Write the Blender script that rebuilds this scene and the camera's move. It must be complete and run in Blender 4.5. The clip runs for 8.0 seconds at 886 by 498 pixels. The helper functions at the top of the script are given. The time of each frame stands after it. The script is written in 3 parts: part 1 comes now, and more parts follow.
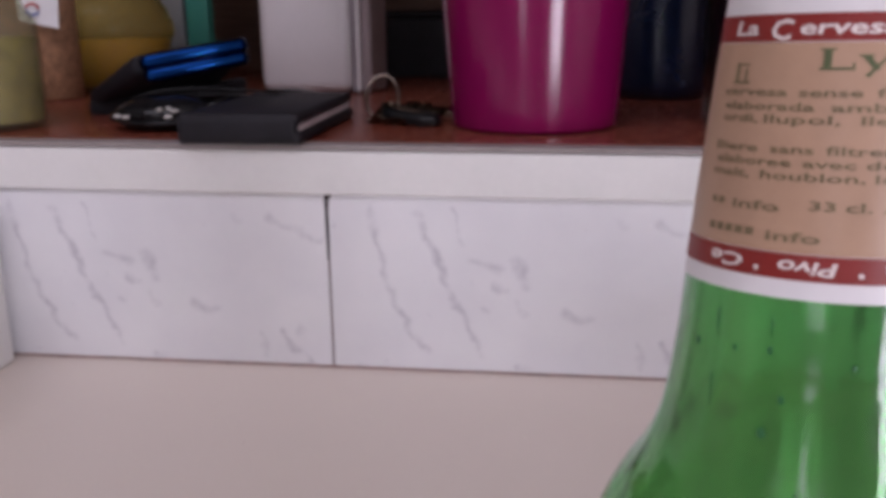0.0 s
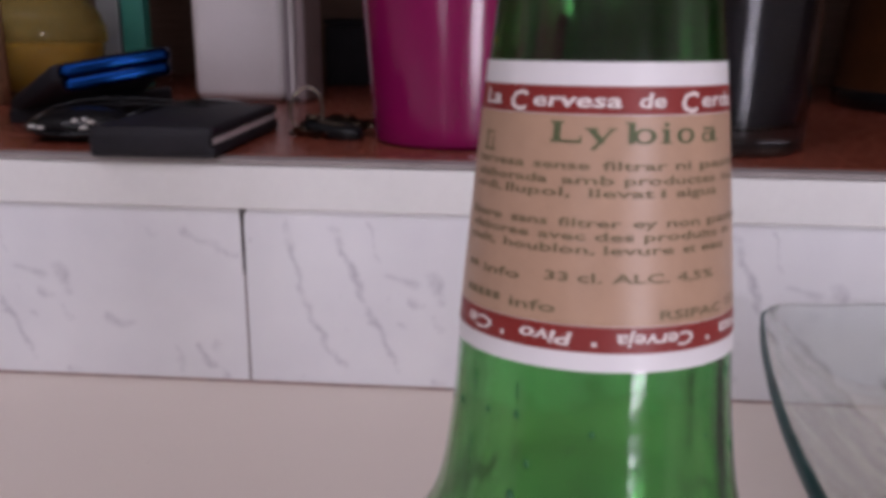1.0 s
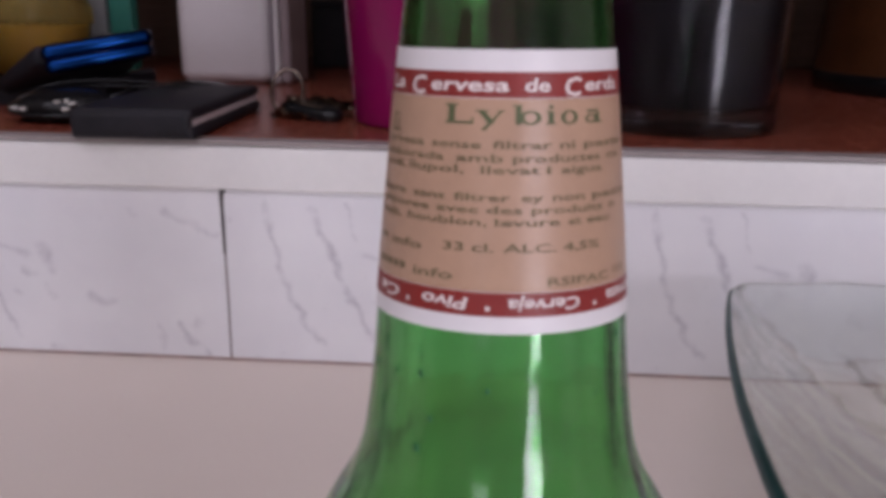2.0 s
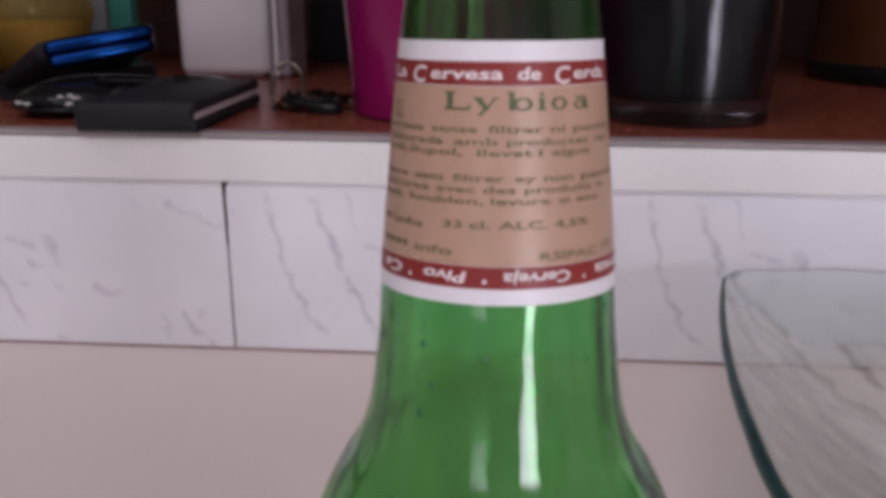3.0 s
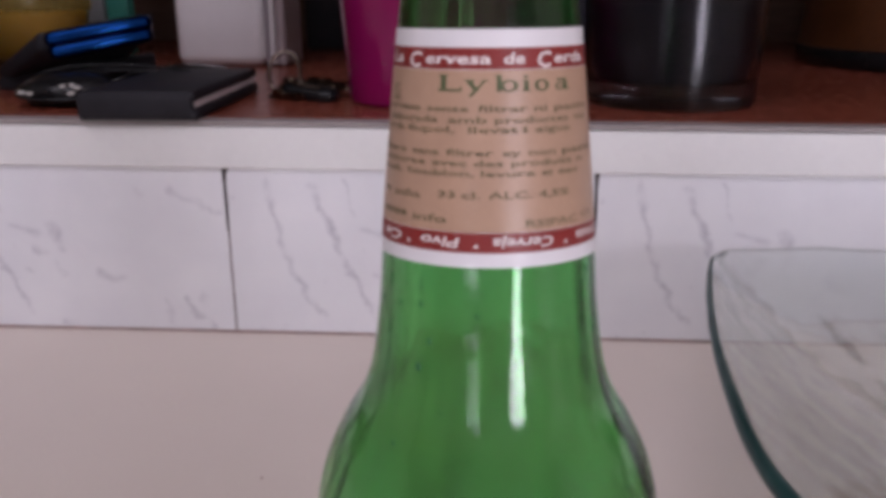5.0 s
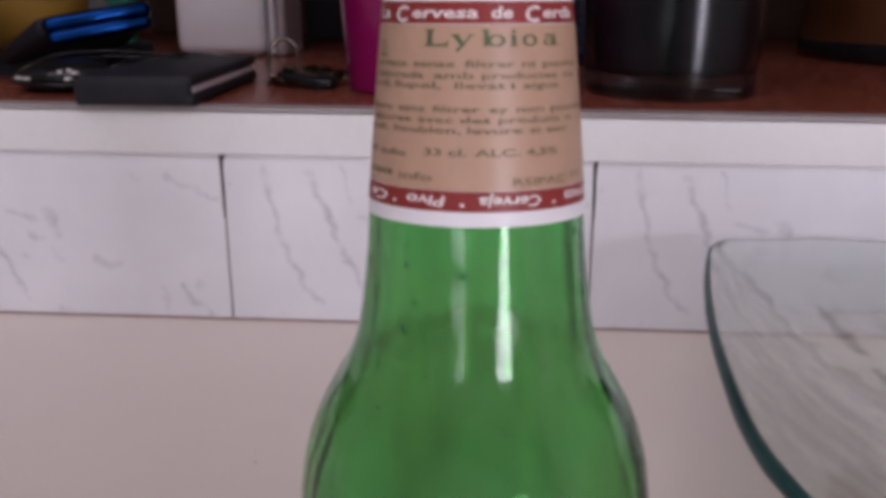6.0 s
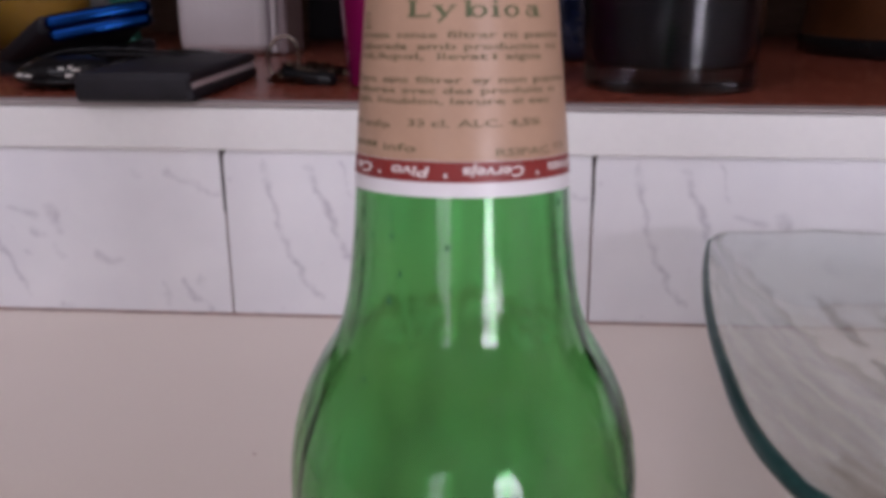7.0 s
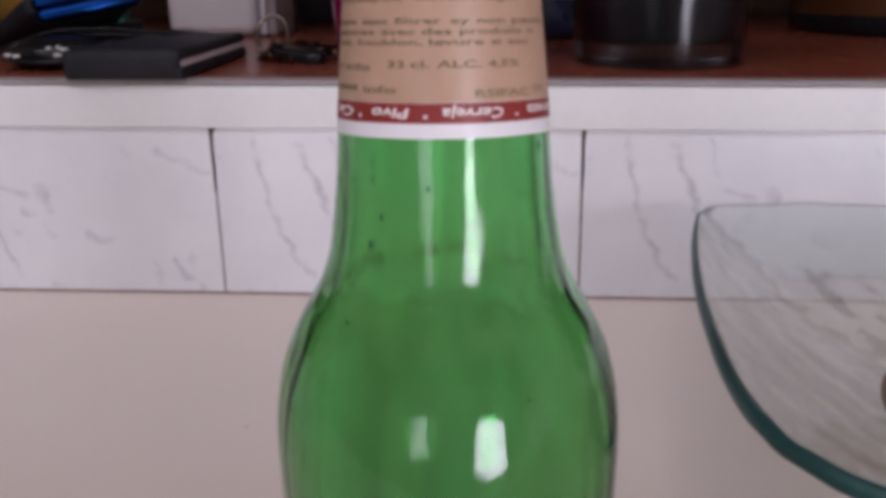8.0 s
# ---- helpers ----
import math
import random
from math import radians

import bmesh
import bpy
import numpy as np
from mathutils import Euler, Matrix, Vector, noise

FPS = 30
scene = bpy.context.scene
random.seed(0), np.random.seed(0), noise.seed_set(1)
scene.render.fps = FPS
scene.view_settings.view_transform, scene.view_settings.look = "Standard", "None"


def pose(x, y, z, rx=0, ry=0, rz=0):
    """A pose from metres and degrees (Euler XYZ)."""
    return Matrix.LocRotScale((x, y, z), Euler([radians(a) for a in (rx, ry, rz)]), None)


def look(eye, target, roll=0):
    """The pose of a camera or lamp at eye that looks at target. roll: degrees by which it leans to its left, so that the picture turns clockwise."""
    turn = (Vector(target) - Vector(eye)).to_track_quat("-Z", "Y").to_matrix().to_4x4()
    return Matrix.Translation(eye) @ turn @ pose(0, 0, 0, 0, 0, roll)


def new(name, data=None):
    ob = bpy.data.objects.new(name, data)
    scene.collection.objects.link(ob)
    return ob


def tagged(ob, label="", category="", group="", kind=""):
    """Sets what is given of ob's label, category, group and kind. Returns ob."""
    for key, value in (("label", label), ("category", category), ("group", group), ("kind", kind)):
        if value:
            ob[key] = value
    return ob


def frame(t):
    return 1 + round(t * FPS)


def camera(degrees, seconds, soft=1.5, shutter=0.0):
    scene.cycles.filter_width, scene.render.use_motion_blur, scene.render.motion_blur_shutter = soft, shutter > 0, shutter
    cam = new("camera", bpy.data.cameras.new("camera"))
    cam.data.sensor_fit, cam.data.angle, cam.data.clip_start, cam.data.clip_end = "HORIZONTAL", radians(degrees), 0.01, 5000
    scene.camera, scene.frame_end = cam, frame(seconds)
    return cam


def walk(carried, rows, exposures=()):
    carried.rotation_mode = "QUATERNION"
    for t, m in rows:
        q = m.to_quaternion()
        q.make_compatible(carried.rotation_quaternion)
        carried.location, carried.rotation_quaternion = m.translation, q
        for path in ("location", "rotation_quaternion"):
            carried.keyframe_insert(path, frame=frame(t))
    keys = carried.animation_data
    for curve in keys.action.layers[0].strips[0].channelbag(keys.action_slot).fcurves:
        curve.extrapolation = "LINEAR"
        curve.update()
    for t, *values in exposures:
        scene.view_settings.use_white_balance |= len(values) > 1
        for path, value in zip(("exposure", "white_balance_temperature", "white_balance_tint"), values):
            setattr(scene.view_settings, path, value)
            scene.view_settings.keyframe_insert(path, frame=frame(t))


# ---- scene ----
cam = camera(53.0, 8.0, soft=4.8)
PATH = [
    (0, (0.113, -0.439, 1.085), (-0.117, 1.48, 0.572), -0.8),
    (0.5, (0.125, -0.437, 1.085), (-0.051, 1.48, 0.54), -0.4),
    (1, (0.1365, -0.435, 1.0915), (-0.01, 1.4935, 0.5825), 0.15),
    (1.5, (0.1415, -0.438, 1.0925), (-0.002, 1.4785, 0.5395), 0.6),
    (2, (0.1475, -0.4428, 1.0926), (0.0105, 1.476, 0.545), 0.25),
    (3.5, (0.148, -0.455, 1.093), (0.013, 1.457, 0.524), -0.2),
    (4, (0.1455, -0.4585, 1.0915), (0.0135, 1.453, 0.5185), -0.05),
    (4.5, (0.1465, -0.459, 1.0925), (0.0150, 1.444, 0.491), -0.25),
    (4.7, (0.1475, -0.4635, 1.0943), (0.0228, 1.4445, 0.507), -0.6),
    (6, (0.151, -0.463, 1.088), (0.023, 1.444, 0.496), -0.2),
    (6.5, (0.15, -0.464, 1.086), (0.018, 1.436, 0.474), -0.2),
    (7, (0.154, -0.465, 1.084), (0.015, 1.442, 0.498), -0.5),
    (7.5, (0.157, -0.465, 1.083), (0.031, 1.439, 0.482), -0.8),
    (8, (0.156, -0.468, 1.078), (0.03, 1.432, 0.467), -0.9),
]
walk(cam, [(t, look(eye, target, roll)) for t, eye, target, roll in PATH], exposures=[(0.0, 0.50, 6200, 26), (0.6, 0.42, 6200, 26), (2.0, 0.44, 6200, 26), (4.0, 0.47, 6200, 26), (6.0, 0.47, 6200, 26), (7.2, 0.48, 6180, 25), (8.0, 0.57, 6170, 24)])

# ---- light: daylight from a window behind the viewer, plus an added overhead fill ----
world = bpy.data.worlds.new("sky")
scene.world = world
world.use_nodes = True
wn = world.node_tree.nodes
sky = wn.new("ShaderNodeTexSky")
sky.sky_type, sky.sun_disc = "NISHITA", False
sky.sun_elevation, sky.sun_rotation = radians(40), radians(30)
world.node_tree.links.new(sky.outputs[0], wn["Background"].inputs[0])
wn["Background"].inputs[1].default_value = 0.12


def window_or_fill_light(x, y, z, w, h, watts, target, colour):
    lamp = bpy.data.lights.new("window_or_fill", "AREA")
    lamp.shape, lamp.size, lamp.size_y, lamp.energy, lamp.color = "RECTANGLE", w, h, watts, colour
    ob = new("window_or_fill", lamp)
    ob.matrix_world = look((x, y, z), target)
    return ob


# a wide low window to the right, a narrower window to the left
window_or_fill_light(1.45, -2.56, 0.84, 0.72, 1.04, 26.0, (1.46, 0, 0.84), (0.96, 0.97, 1.0))
window_or_fill_light(-0.54, -2.56, 1.00, 0.38, 0.70, 2.3, (-0.54, 0, 1.00), (0.96, 0.97, 1.0))

# added wide overhead fill with no known source, to lift worktop and tiles
lamp = window_or_fill_light(-0.30, -1.05, 2.47, 1.5, 0.9, 10.4, (-0.30, -1.0499, 0), (0.97, 0.97, 1.0))
lamp.name = "overhead_fill"

# ---- materials ----


class Net:
    """A small wrapper that builds a node material."""

    def __init__(self, name):
        self.mat = bpy.data.materials.new(name)
        self.mat.use_nodes = True
        self.tree = self.mat.node_tree
        self.nodes, self.links = self.tree.nodes, self.tree.links
        self.bsdf = self.nodes["Principled BSDF"]
        self.out = self.nodes["Material Output"]
        self.where = None

    def node(self, kind, **sets):
        n = self.nodes.new(kind)
        for key, value in sets.items():
            setattr(n, key, value)
        return n

    def join(self, a, b):
        self.links.new(a, b)

    def coords(self, kind="Object"):
        if self.where is None:
            self.where = self.node("ShaderNodeTexCoord")
        return self.where.outputs[kind]

    def noise(self, scale, detail=4.0, rough=0.55, vector=None, stretch=None):
        n = self.node("ShaderNodeTexNoise")
        n.inputs["Scale"].default_value, n.inputs["Detail"].default_value, n.inputs["Roughness"].default_value = scale, detail, rough
        v = vector if vector is not None else self.coords()
        if stretch:
            m = self.node("ShaderNodeMapping")
            m.inputs["Scale"].default_value = stretch
            self.join(v, m.inputs[0])
            v = m.outputs[0]
        self.join(v, n.inputs["Vector"])
        return n.outputs["Fac"]

    def ramp(self, fac, stops):
        r = self.node("ShaderNodeValToRGB")
        e = r.color_ramp.elements
        while len(e) < len(stops):
            e.new(0.5)
        for el, (p, c) in zip(e, stops):
            el.position, el.color = p, (*c, 1) if len(c) == 3 else c
        self.join(fac, r.inputs[0])
        return r.outputs[0]

    def math(self, op, a, b=None, clamp=False):
        m = self.node("ShaderNodeMath", operation=op, use_clamp=clamp)
        for i, v in enumerate((a, b)):
            if v is None:
                continue
            if isinstance(v, (int, float)):
                m.inputs[i].default_value = v
            else:
                self.join(v, m.inputs[i])
        return m.outputs[0]

    def mix(self, fac, a, b):
        m = self.node("ShaderNodeMix", data_type="RGBA")
        for sock, v in ((m.inputs[0], fac), (m.inputs[6], a), (m.inputs[7], b)):
            if isinstance(v, (int, float)):
                sock.default_value = v
            elif isinstance(v, tuple):
                sock.default_value = (*v, 1)
            else:
                self.join(v, sock)
        return m.outputs[2]

    def bump(self, height, strength, distance):
        b = self.node("ShaderNodeBump")
        b.inputs["Strength"].default_value, b.inputs["Distance"].default_value = strength, distance
        self.join(height, b.inputs["Height"])
        self.join(b.outputs[0], self.bsdf.inputs["Normal"])

    def set(self, **values):
        names = {"rough": "Roughness", "metal": "Metallic", "ior": "IOR", "coat": "Coat Weight", "trans": "Transmission Weight", "spec": "Specular IOR Level", "sheen": "Sheen Weight"}
        for key, v in values.items():
            sock = self.bsdf.inputs[names[key]]
            if isinstance(v, (int, float)):
                sock.default_value = v
            else:
                self.join(v, sock)
        return self

    def colour(self, c):
        if isinstance(c, tuple):
            self.bsdf.inputs["Base Color"].default_value = (*c, 1)
        else:
            self.join(c, self.bsdf.inputs["Base Color"])
        return self


def surface(name, colour, rough=0.5, metal=0.0, vary=0.15, scale=40.0, bump=0.0, fine=300.0, spec=0.5):
    """Colour with two scales of variation, uneven gloss and a fine relief."""
    n = Net(name)
    dark = tuple(c * (1 - vary) for c in colour)
    light = tuple(min(1, c * (1 + vary)) for c in colour)
    big, small = n.noise(scale), n.noise(fine, 3.0)
    f = n.math("ADD", n.math("MULTIPLY", big, 0.7), n.math("MULTIPLY", small, 0.3))
    n.colour(n.ramp(f, [(0.3, dark), (0.7, light)]))
    n.set(rough=n.math("ADD", n.math("MULTIPLY", big, 0.16), max(0.0, rough - 0.08)), metal=metal, spec=spec)
    if bump:
        n.bump(small, 0.5, bump)
    return n.mat


def glass(name, colour, rough=0.0, ior=1.5, ripple=0.0, scale=60.0, stretch=(1, 1, 1), detail=3.0, bands=0.0):
    n = Net(name)
    if bands:
        # tint streaks and clouds put refraction and room reflections into the glass colour
        f = n.noise(scale * 0.8, 2.0, stretch=stretch)
        lines = n.ramp(f, [(0.30, tuple(c * (1 - bands) for c in colour)), (0.70, tuple(c * (1 + bands) for c in colour))])
        reflected_warm = tuple(c * k for c, k in zip(colour, (1.7, 0.92, 0.75)))
        cloud = n.ramp(n.noise(26.0, 3.0), [(0.40, (0, 0, 0)), (0.66, (0.6, 0.6, 0.6))])
        n.colour(n.mix(cloud, lines, reflected_warm))
    else:
        n.colour(colour)
    n.set(rough=rough, trans=1.0, ior=ior)
    if ripple:
        h = n.noise(scale, detail, stretch=stretch)
        if bands:
            h = n.math("ADD", h, n.math("MULTIPLY", n.noise(scale * 0.9, 3.0), 0.18))
        n.bump(h, 0.6, ripple)
    return n.mat


def lit_through(mat, share, tint):
    """Lets a share of the light pass straight through a thin sheet of glass."""
    nodes, links = mat.node_tree.nodes, mat.node_tree.links
    clear, m = nodes.new("ShaderNodeBsdfTransparent"), nodes.new("ShaderNodeMixShader")
    clear.inputs[0].default_value, m.inputs[0].default_value = (*tint, 1), share
    links.new(nodes["Principled BSDF"].outputs[0], m.inputs[1])
    links.new(clear.outputs[0], m.inputs[2])
    links.new(m.outputs[0], nodes["Material Output"].inputs[0])
    return mat


def marble_tile():
    """Glazed white tile printed with grey veins, the same print on every tile."""
    n = Net("marbled_glazed_tile")
    p = n.coords()
    warp = n.node("ShaderNodeTexNoise")
    warp.inputs["Scale"].default_value, warp.inputs["Detail"].default_value = 75.0, 5.0
    n.join(p, warp.inputs["Vector"])
    off = n.node("ShaderNodeVectorMath", operation="SUBTRACT")
    n.join(warp.outputs["Color"], off.inputs[0])
    off.inputs[1].default_value = (0.5, 0.5, 0.5)
    off2 = n.node("ShaderNodeVectorMath", operation="SCALE")
    n.join(off.outputs[0], off2.inputs[0])
    off2.inputs["Scale"].default_value = 0.014
    moved = n.node("ShaderNodeVectorMath", operation="ADD")
    n.join(p, moved.inputs[0])
    n.join(off2.outputs[0], moved.inputs[1])
    flat = n.node("ShaderNodeVectorMath", operation="MULTIPLY")
    n.join(moved.outputs[0], flat.inputs[0])
    flat.inputs[1].default_value = (1, 0, 1)
    # veins: start, end (along and up the tile, in mm), half width in mm, depth of tone
    veins = [((23, 88), (30, 52), 1.3, .7), ((30, 52), (43, 22), 1.4, .8), ((43, 22), (53, 13), 1.3, .6),
             ((46, 86), (58, 62), 1.6, .9), ((58, 62), (66, 40), 1.1, .7), ((66, 40), (80, 12), 1.3, .8), ((66, 88), (72, 68), 0.9, .5),
             ((76, 62), (90, 56), 1.5, .5), ((96, 62), (103, 50), 2.2, .6), ((88, 49), (93, 46), 1.6, .6), ((99, 38), (102, 34), 1.4, .5), ((80, 36), (83, 34), 1.2, .5),
             ((124, 34), (136, 32), 2.0, .6), ((167, 84), (186, 74), 1.4, .7), ((186, 74), (196, 71), 1.2, .5),
             ((172, 20), (186, 3), 1.3, .8), ((180, 22), (184, 20), 1.4, .5), ((160, 18), (164, 8), 1.2, .5), ((98, 3), (104, 1), 1.6, .6), ((150, 84), (153, 80), 1.2, .3)]
    total = None
    for (ax, az), (bx, bz), half, tone in veins:
        a, b = Vector((ax / 1000, 0, az / 1000)), Vector((bx / 1000, 0, bz / 1000))
        pa = n.node("ShaderNodeVectorMath", operation="SUBTRACT")
        n.join(flat.outputs[0], pa.inputs[0])
        pa.inputs[1].default_value = a
        dot = n.node("ShaderNodeVectorMath", operation="DOT_PRODUCT")
        n.join(pa.outputs[0], dot.inputs[0])
        dot.inputs[1].default_value = (b - a) / (b - a).length_squared
        h = n.math("MULTIPLY", dot.outputs["Value"], 1.0, clamp=True)
        along = n.node("ShaderNodeVectorMath", operation="SCALE")
        along.inputs[0].default_value = b - a
        n.join(h, along.inputs["Scale"])
        d = n.node("ShaderNodeVectorMath", operation="DISTANCE")
        n.join(pa.outputs[0], d.inputs[0])
        n.join(along.outputs[0], d.inputs[1])
        k = n.math("SUBTRACT", 1.0, n.math("DIVIDE", d.outputs["Value"], half * 2.0 / 1000), clamp=True)
        k = n.math("MULTIPLY", k, tone)
        total = k if total is None else n.math("MAXIMUM", total, k)
    broken = n.ramp(n.noise(95.0, 7.0, 0.7), [(0.40, (0, 0, 0)), (0.62, (1, 1, 1))])
    m = n.math("MULTIPLY", total, n.math("ADD", n.math("MULTIPLY", broken, 0.88), 0.14))
    specks = n.ramp(n.noise(110.0, 2.0), [(0.70, (0, 0, 0)), (0.76, (0.4, 0.4, 0.4))])
    m = n.math("MAXIMUM", m, specks)
    cloud = n.ramp(n.noise(18.0, 5.0), [(0.35, (0.77, 0.765, 0.795)), (0.7, (0.84, 0.835, 0.855))])
    n.colour(n.mix(n.math("MULTIPLY", m, 0.66), cloud, (0.27, 0.25, 0.31)))
    n.set(rough=0.28)
    n.bump(n.noise(35.0, 2.0), 0.15, 0.0008)
    return n.mat


def laminate():
    n = Net("cream_laminate")
    big, small = n.noise(4.0, 5.0), n.noise(500.0, 2.0)
    specks = n.ramp(n.noise(260.0, 1.0), [(0.74, (0, 0, 0)), (0.78, (1, 1, 1))])
    base = n.ramp(n.math("ADD", n.math("MULTIPLY", big, 0.8), n.math("MULTIPLY", small, 0.2)), [(0.3, (0.650, 0.566, 0.500)), (0.7, (0.705, 0.618, 0.548))])
    n.colour(n.mix(n.math("MULTIPLY", specks, 0.10), base, (0.35, 0.25, 0.2)))
    n.set(rough=n.math("ADD", n.math("MULTIPLY", big, 0.2), 0.13))
    n.bump(small, 0.2, 0.00012)
    return n.mat


def wood(name, dark, light, rough):
    n = Net(name)
    grain = n.noise(14.0, 6.0, 0.6, stretch=(1.5, 14, 14))
    fine = n.noise(160.0, 4.0, stretch=(0.6, 8, 8))
    n.colour(n.ramp(n.math("ADD", n.math("MULTIPLY", grain, 0.65), n.math("MULTIPLY", fine, 0.35)), [(0.3, dark), (0.7, light)]))
    n.set(rough=n.math("ADD", n.math("MULTIPLY", fine, 0.2), rough), spec=0.35)
    n.bump(fine, 0.3, 0.0003)
    return n.mat


M_TILE = marble_tile()
M_COUNTER = laminate()
M_GROUT = surface("reddish_brown_grout", (0.17, 0.09, 0.078), 0.9, vary=0.6, scale=50)
M_GRIME = surface("dark_joint_grime", (0.05, 0.038, 0.036), 0.9, vary=0.5, scale=120)
M_SEAL = surface("stained_sealant", (0.31, 0.18, 0.16), 0.7, vary=0.7, scale=60)
M_WHITE = surface("white_painted_board", (0.775, 0.765, 0.75), 0.45, vary=0.05, scale=18, bump=0.0001)
M_BROWN = wood("red_brown_shelf_wood", (0.17, 0.038, 0.021), (0.265, 0.071, 0.043), 0.15)
M_STRIP = surface("grey_edge_strip", (0.30, 0.26, 0.25), 0.5, vary=0.2, scale=40)
M_DARKWOOD = wood("dark_cabinet_wood", (0.10, 0.064, 0.048), (0.17, 0.105, 0.078), 0.6)
M_WALL = surface("painted_plaster", (0.66, 0.61, 0.56), 0.9, vary=0.06, scale=3, bump=0.0004)
M_CEIL = surface("white_ceiling_paint", (0.82, 0.80, 0.78), 0.9, vary=0.03, scale=3)
M_FLOOR = surface("floor_tile", (0.34, 0.25, 0.19), 0.5, vary=0.2, scale=4)
M_BOTTLE = glass("green_bottle_glass", (0.100, 0.525, 0.137), 0.10, 1.5, 0.0019, 95.0, (1, 1, 0.04), 2.0, 0.42)
M_BOTTLE_IN = glass("green_bottle_glass_inside", (0.95, 0.98, 0.95), 0.06, 1.5, 0.0010, 50.0, (1, 1, 0.08), 2.0)
M_PAPER = surface("white_label_paper", (0.80, 0.785, 0.80), 0.42, vary=0.03, scale=200)
M_TAN = surface("tan_label_paper", (0.475, 0.305, 0.205), 0.38, vary=0.06, scale=150, fine=900)
M_RED = surface("dark_red_print", (0.25, 0.022, 0.018), 0.45, vary=0.08, scale=200)
M_INKGREEN = surface("green_ink", (0.105, 0.125, 0.055), 0.6, vary=0.15, scale=300)
M_SMALLPRINT = surface("olive_small_print_ink", (0.20, 0.155, 0.085), 0.6, vary=0.2, scale=400)
M_INKWHITE = surface("white_ink", (0.80, 0.72, 0.70), 0.6, vary=0.05, scale=300)
M_DISH = lit_through(glass("pale_teal_dish_glass", (0.955, 0.98, 0.975), 0.05, 1.43, 0.0085, 28.0, (1, 1, 1), 2.0), 0.58, (0.95, 0.97, 0.965))
M_DISHRIM = surface("dark_teal_glass_edge", (0.020, 0.060, 0.056), 0.32, vary=0.4, scale=25, spec=0.2)
M_PINK = surface("magenta_plastic", (0.21, 0.004, 0.070), 0.15, vary=0.06, scale=20)
M_BLACK = surface("black_leather", (0.016, 0.015, 0.019), 0.58, vary=0.3, scale=60, bump=0.0003, spec=0.25)
M_GLOSSBLACK = surface("glossy_black_plastic", (0.009, 0.009, 0.010), 0.22, vary=0.2, scale=60, spec=0.3)
M_BLUE = surface("blue_anodised_metal", (0.005, 0.036, 0.165), 0.24, 1.0, 0.2, 60)
M_BRASS = surface("worn_steel_wire", (0.19, 0.15, 0.125), 0.25, 1.0, 0.3, 300)
M_KEY = surface("worn_key_metal", (0.085, 0.062, 0.045), 0.28, 1.0, 0.35, 300)
M_GLINT = surface("pale_glint", (0.80, 0.78, 0.74), 0.35, 0.5, 0.15, 200)
M_CARD = surface("pale_card_edges", (0.55, 0.48, 0.48), 0.7, vary=0.15, scale=300)
M_WHITEPLASTIC = surface("white_plastic", (0.70, 0.66, 0.67), 0.4, vary=0.04, scale=25)
M_MAUVE = surface("mauve_grey_plastic", (0.34, 0.275, 0.285), 0.45, vary=0.1, scale=40)
M_GREYPLASTIC = surface("grey_plastic", (0.26, 0.22, 0.24), 0.4, vary=0.1, scale=40)
# a diffuse tint mixed into the jar glass lifts its tone
M_JAR = lit_through(surface("greyed_jar_glass", (0.35, 0.33, 0.25), 0.15, vary=0.25, scale=60), 0.84, (0.93, 0.94, 0.88))
M_AMBERJAR = lit_through(surface("amber_tinted_glass", (0.64, 0.52, 0.20), 0.12, vary=0.25, scale=30), 0.76, (0.95, 0.90, 0.70))
M_MUSTARD = surface("mustard_green_sauce", (0.35, 0.275, 0.065), 0.6, vary=0.35, scale=90, bump=0.0005)
M_HONEY = surface("orange_preserve", (0.95, 0.52, 0.04), 0.3, vary=0.3, scale=40)
M_CORK = surface("pinkish_cork", (0.33, 0.17, 0.09), 0.8, vary=0.4, scale=150, bump=0.0006)
M_TEAL = surface("teal_cardboard", (0.05, 0.33, 0.26), 0.5, vary=0.1, scale=30)
M_PALETEAL = surface("pale_grey_cardboard", (0.34, 0.36, 0.37), 0.5, vary=0.1, scale=30)
M_NAVY = surface("navy_glaze", (0.004, 0.008, 0.026), 0.25, vary=0.3, scale=30)
M_CHARCOAL = surface("charcoal_wax", (0.034, 0.033, 0.045), 0.6, vary=0.3, scale=30, spec=0.3)
M_AMBER = surface("dark_amber_glaze", (0.072, 0.025, 0.009), 0.35, vary=0.35, scale=20, spec=0.2)
M_PEBBLE = surface("brown_shell", (0.15, 0.09, 0.055), 0.5, vary=0.35, scale=80, bump=0.0008)
M_LOGO_R, M_LOGO_B = surface("red_ink", (0.5, 0.06, 0.05), 0.6), surface("blue_ink", (0.06, 0.12, 0.4), 0.6)
M_DROP_STREAK = surface("dark_bubble_and_streak", (0.026, 0.14, 0.048), 0.15, vary=0.2, scale=300)

# ---- mesh helpers ----


def part(name, bm, material, parent=None, label="", smooth=True):
    me = bpy.data.meshes.new(name)
    bm.to_mesh(me)
    bm.free()
    if smooth:
        for f in me.polygons:
            f.use_smooth = True
    me.materials.append(material)
    ob = new(name, me)
    ob.parent = parent
    if label:
        tagged(ob, label)
    return ob


def thing(name, m, label, category, group="", kind=""):
    ob = new(name)
    ob.empty_display_size = 0.02
    ob.matrix_basis = m
    return tagged(ob, label, category, group, kind)


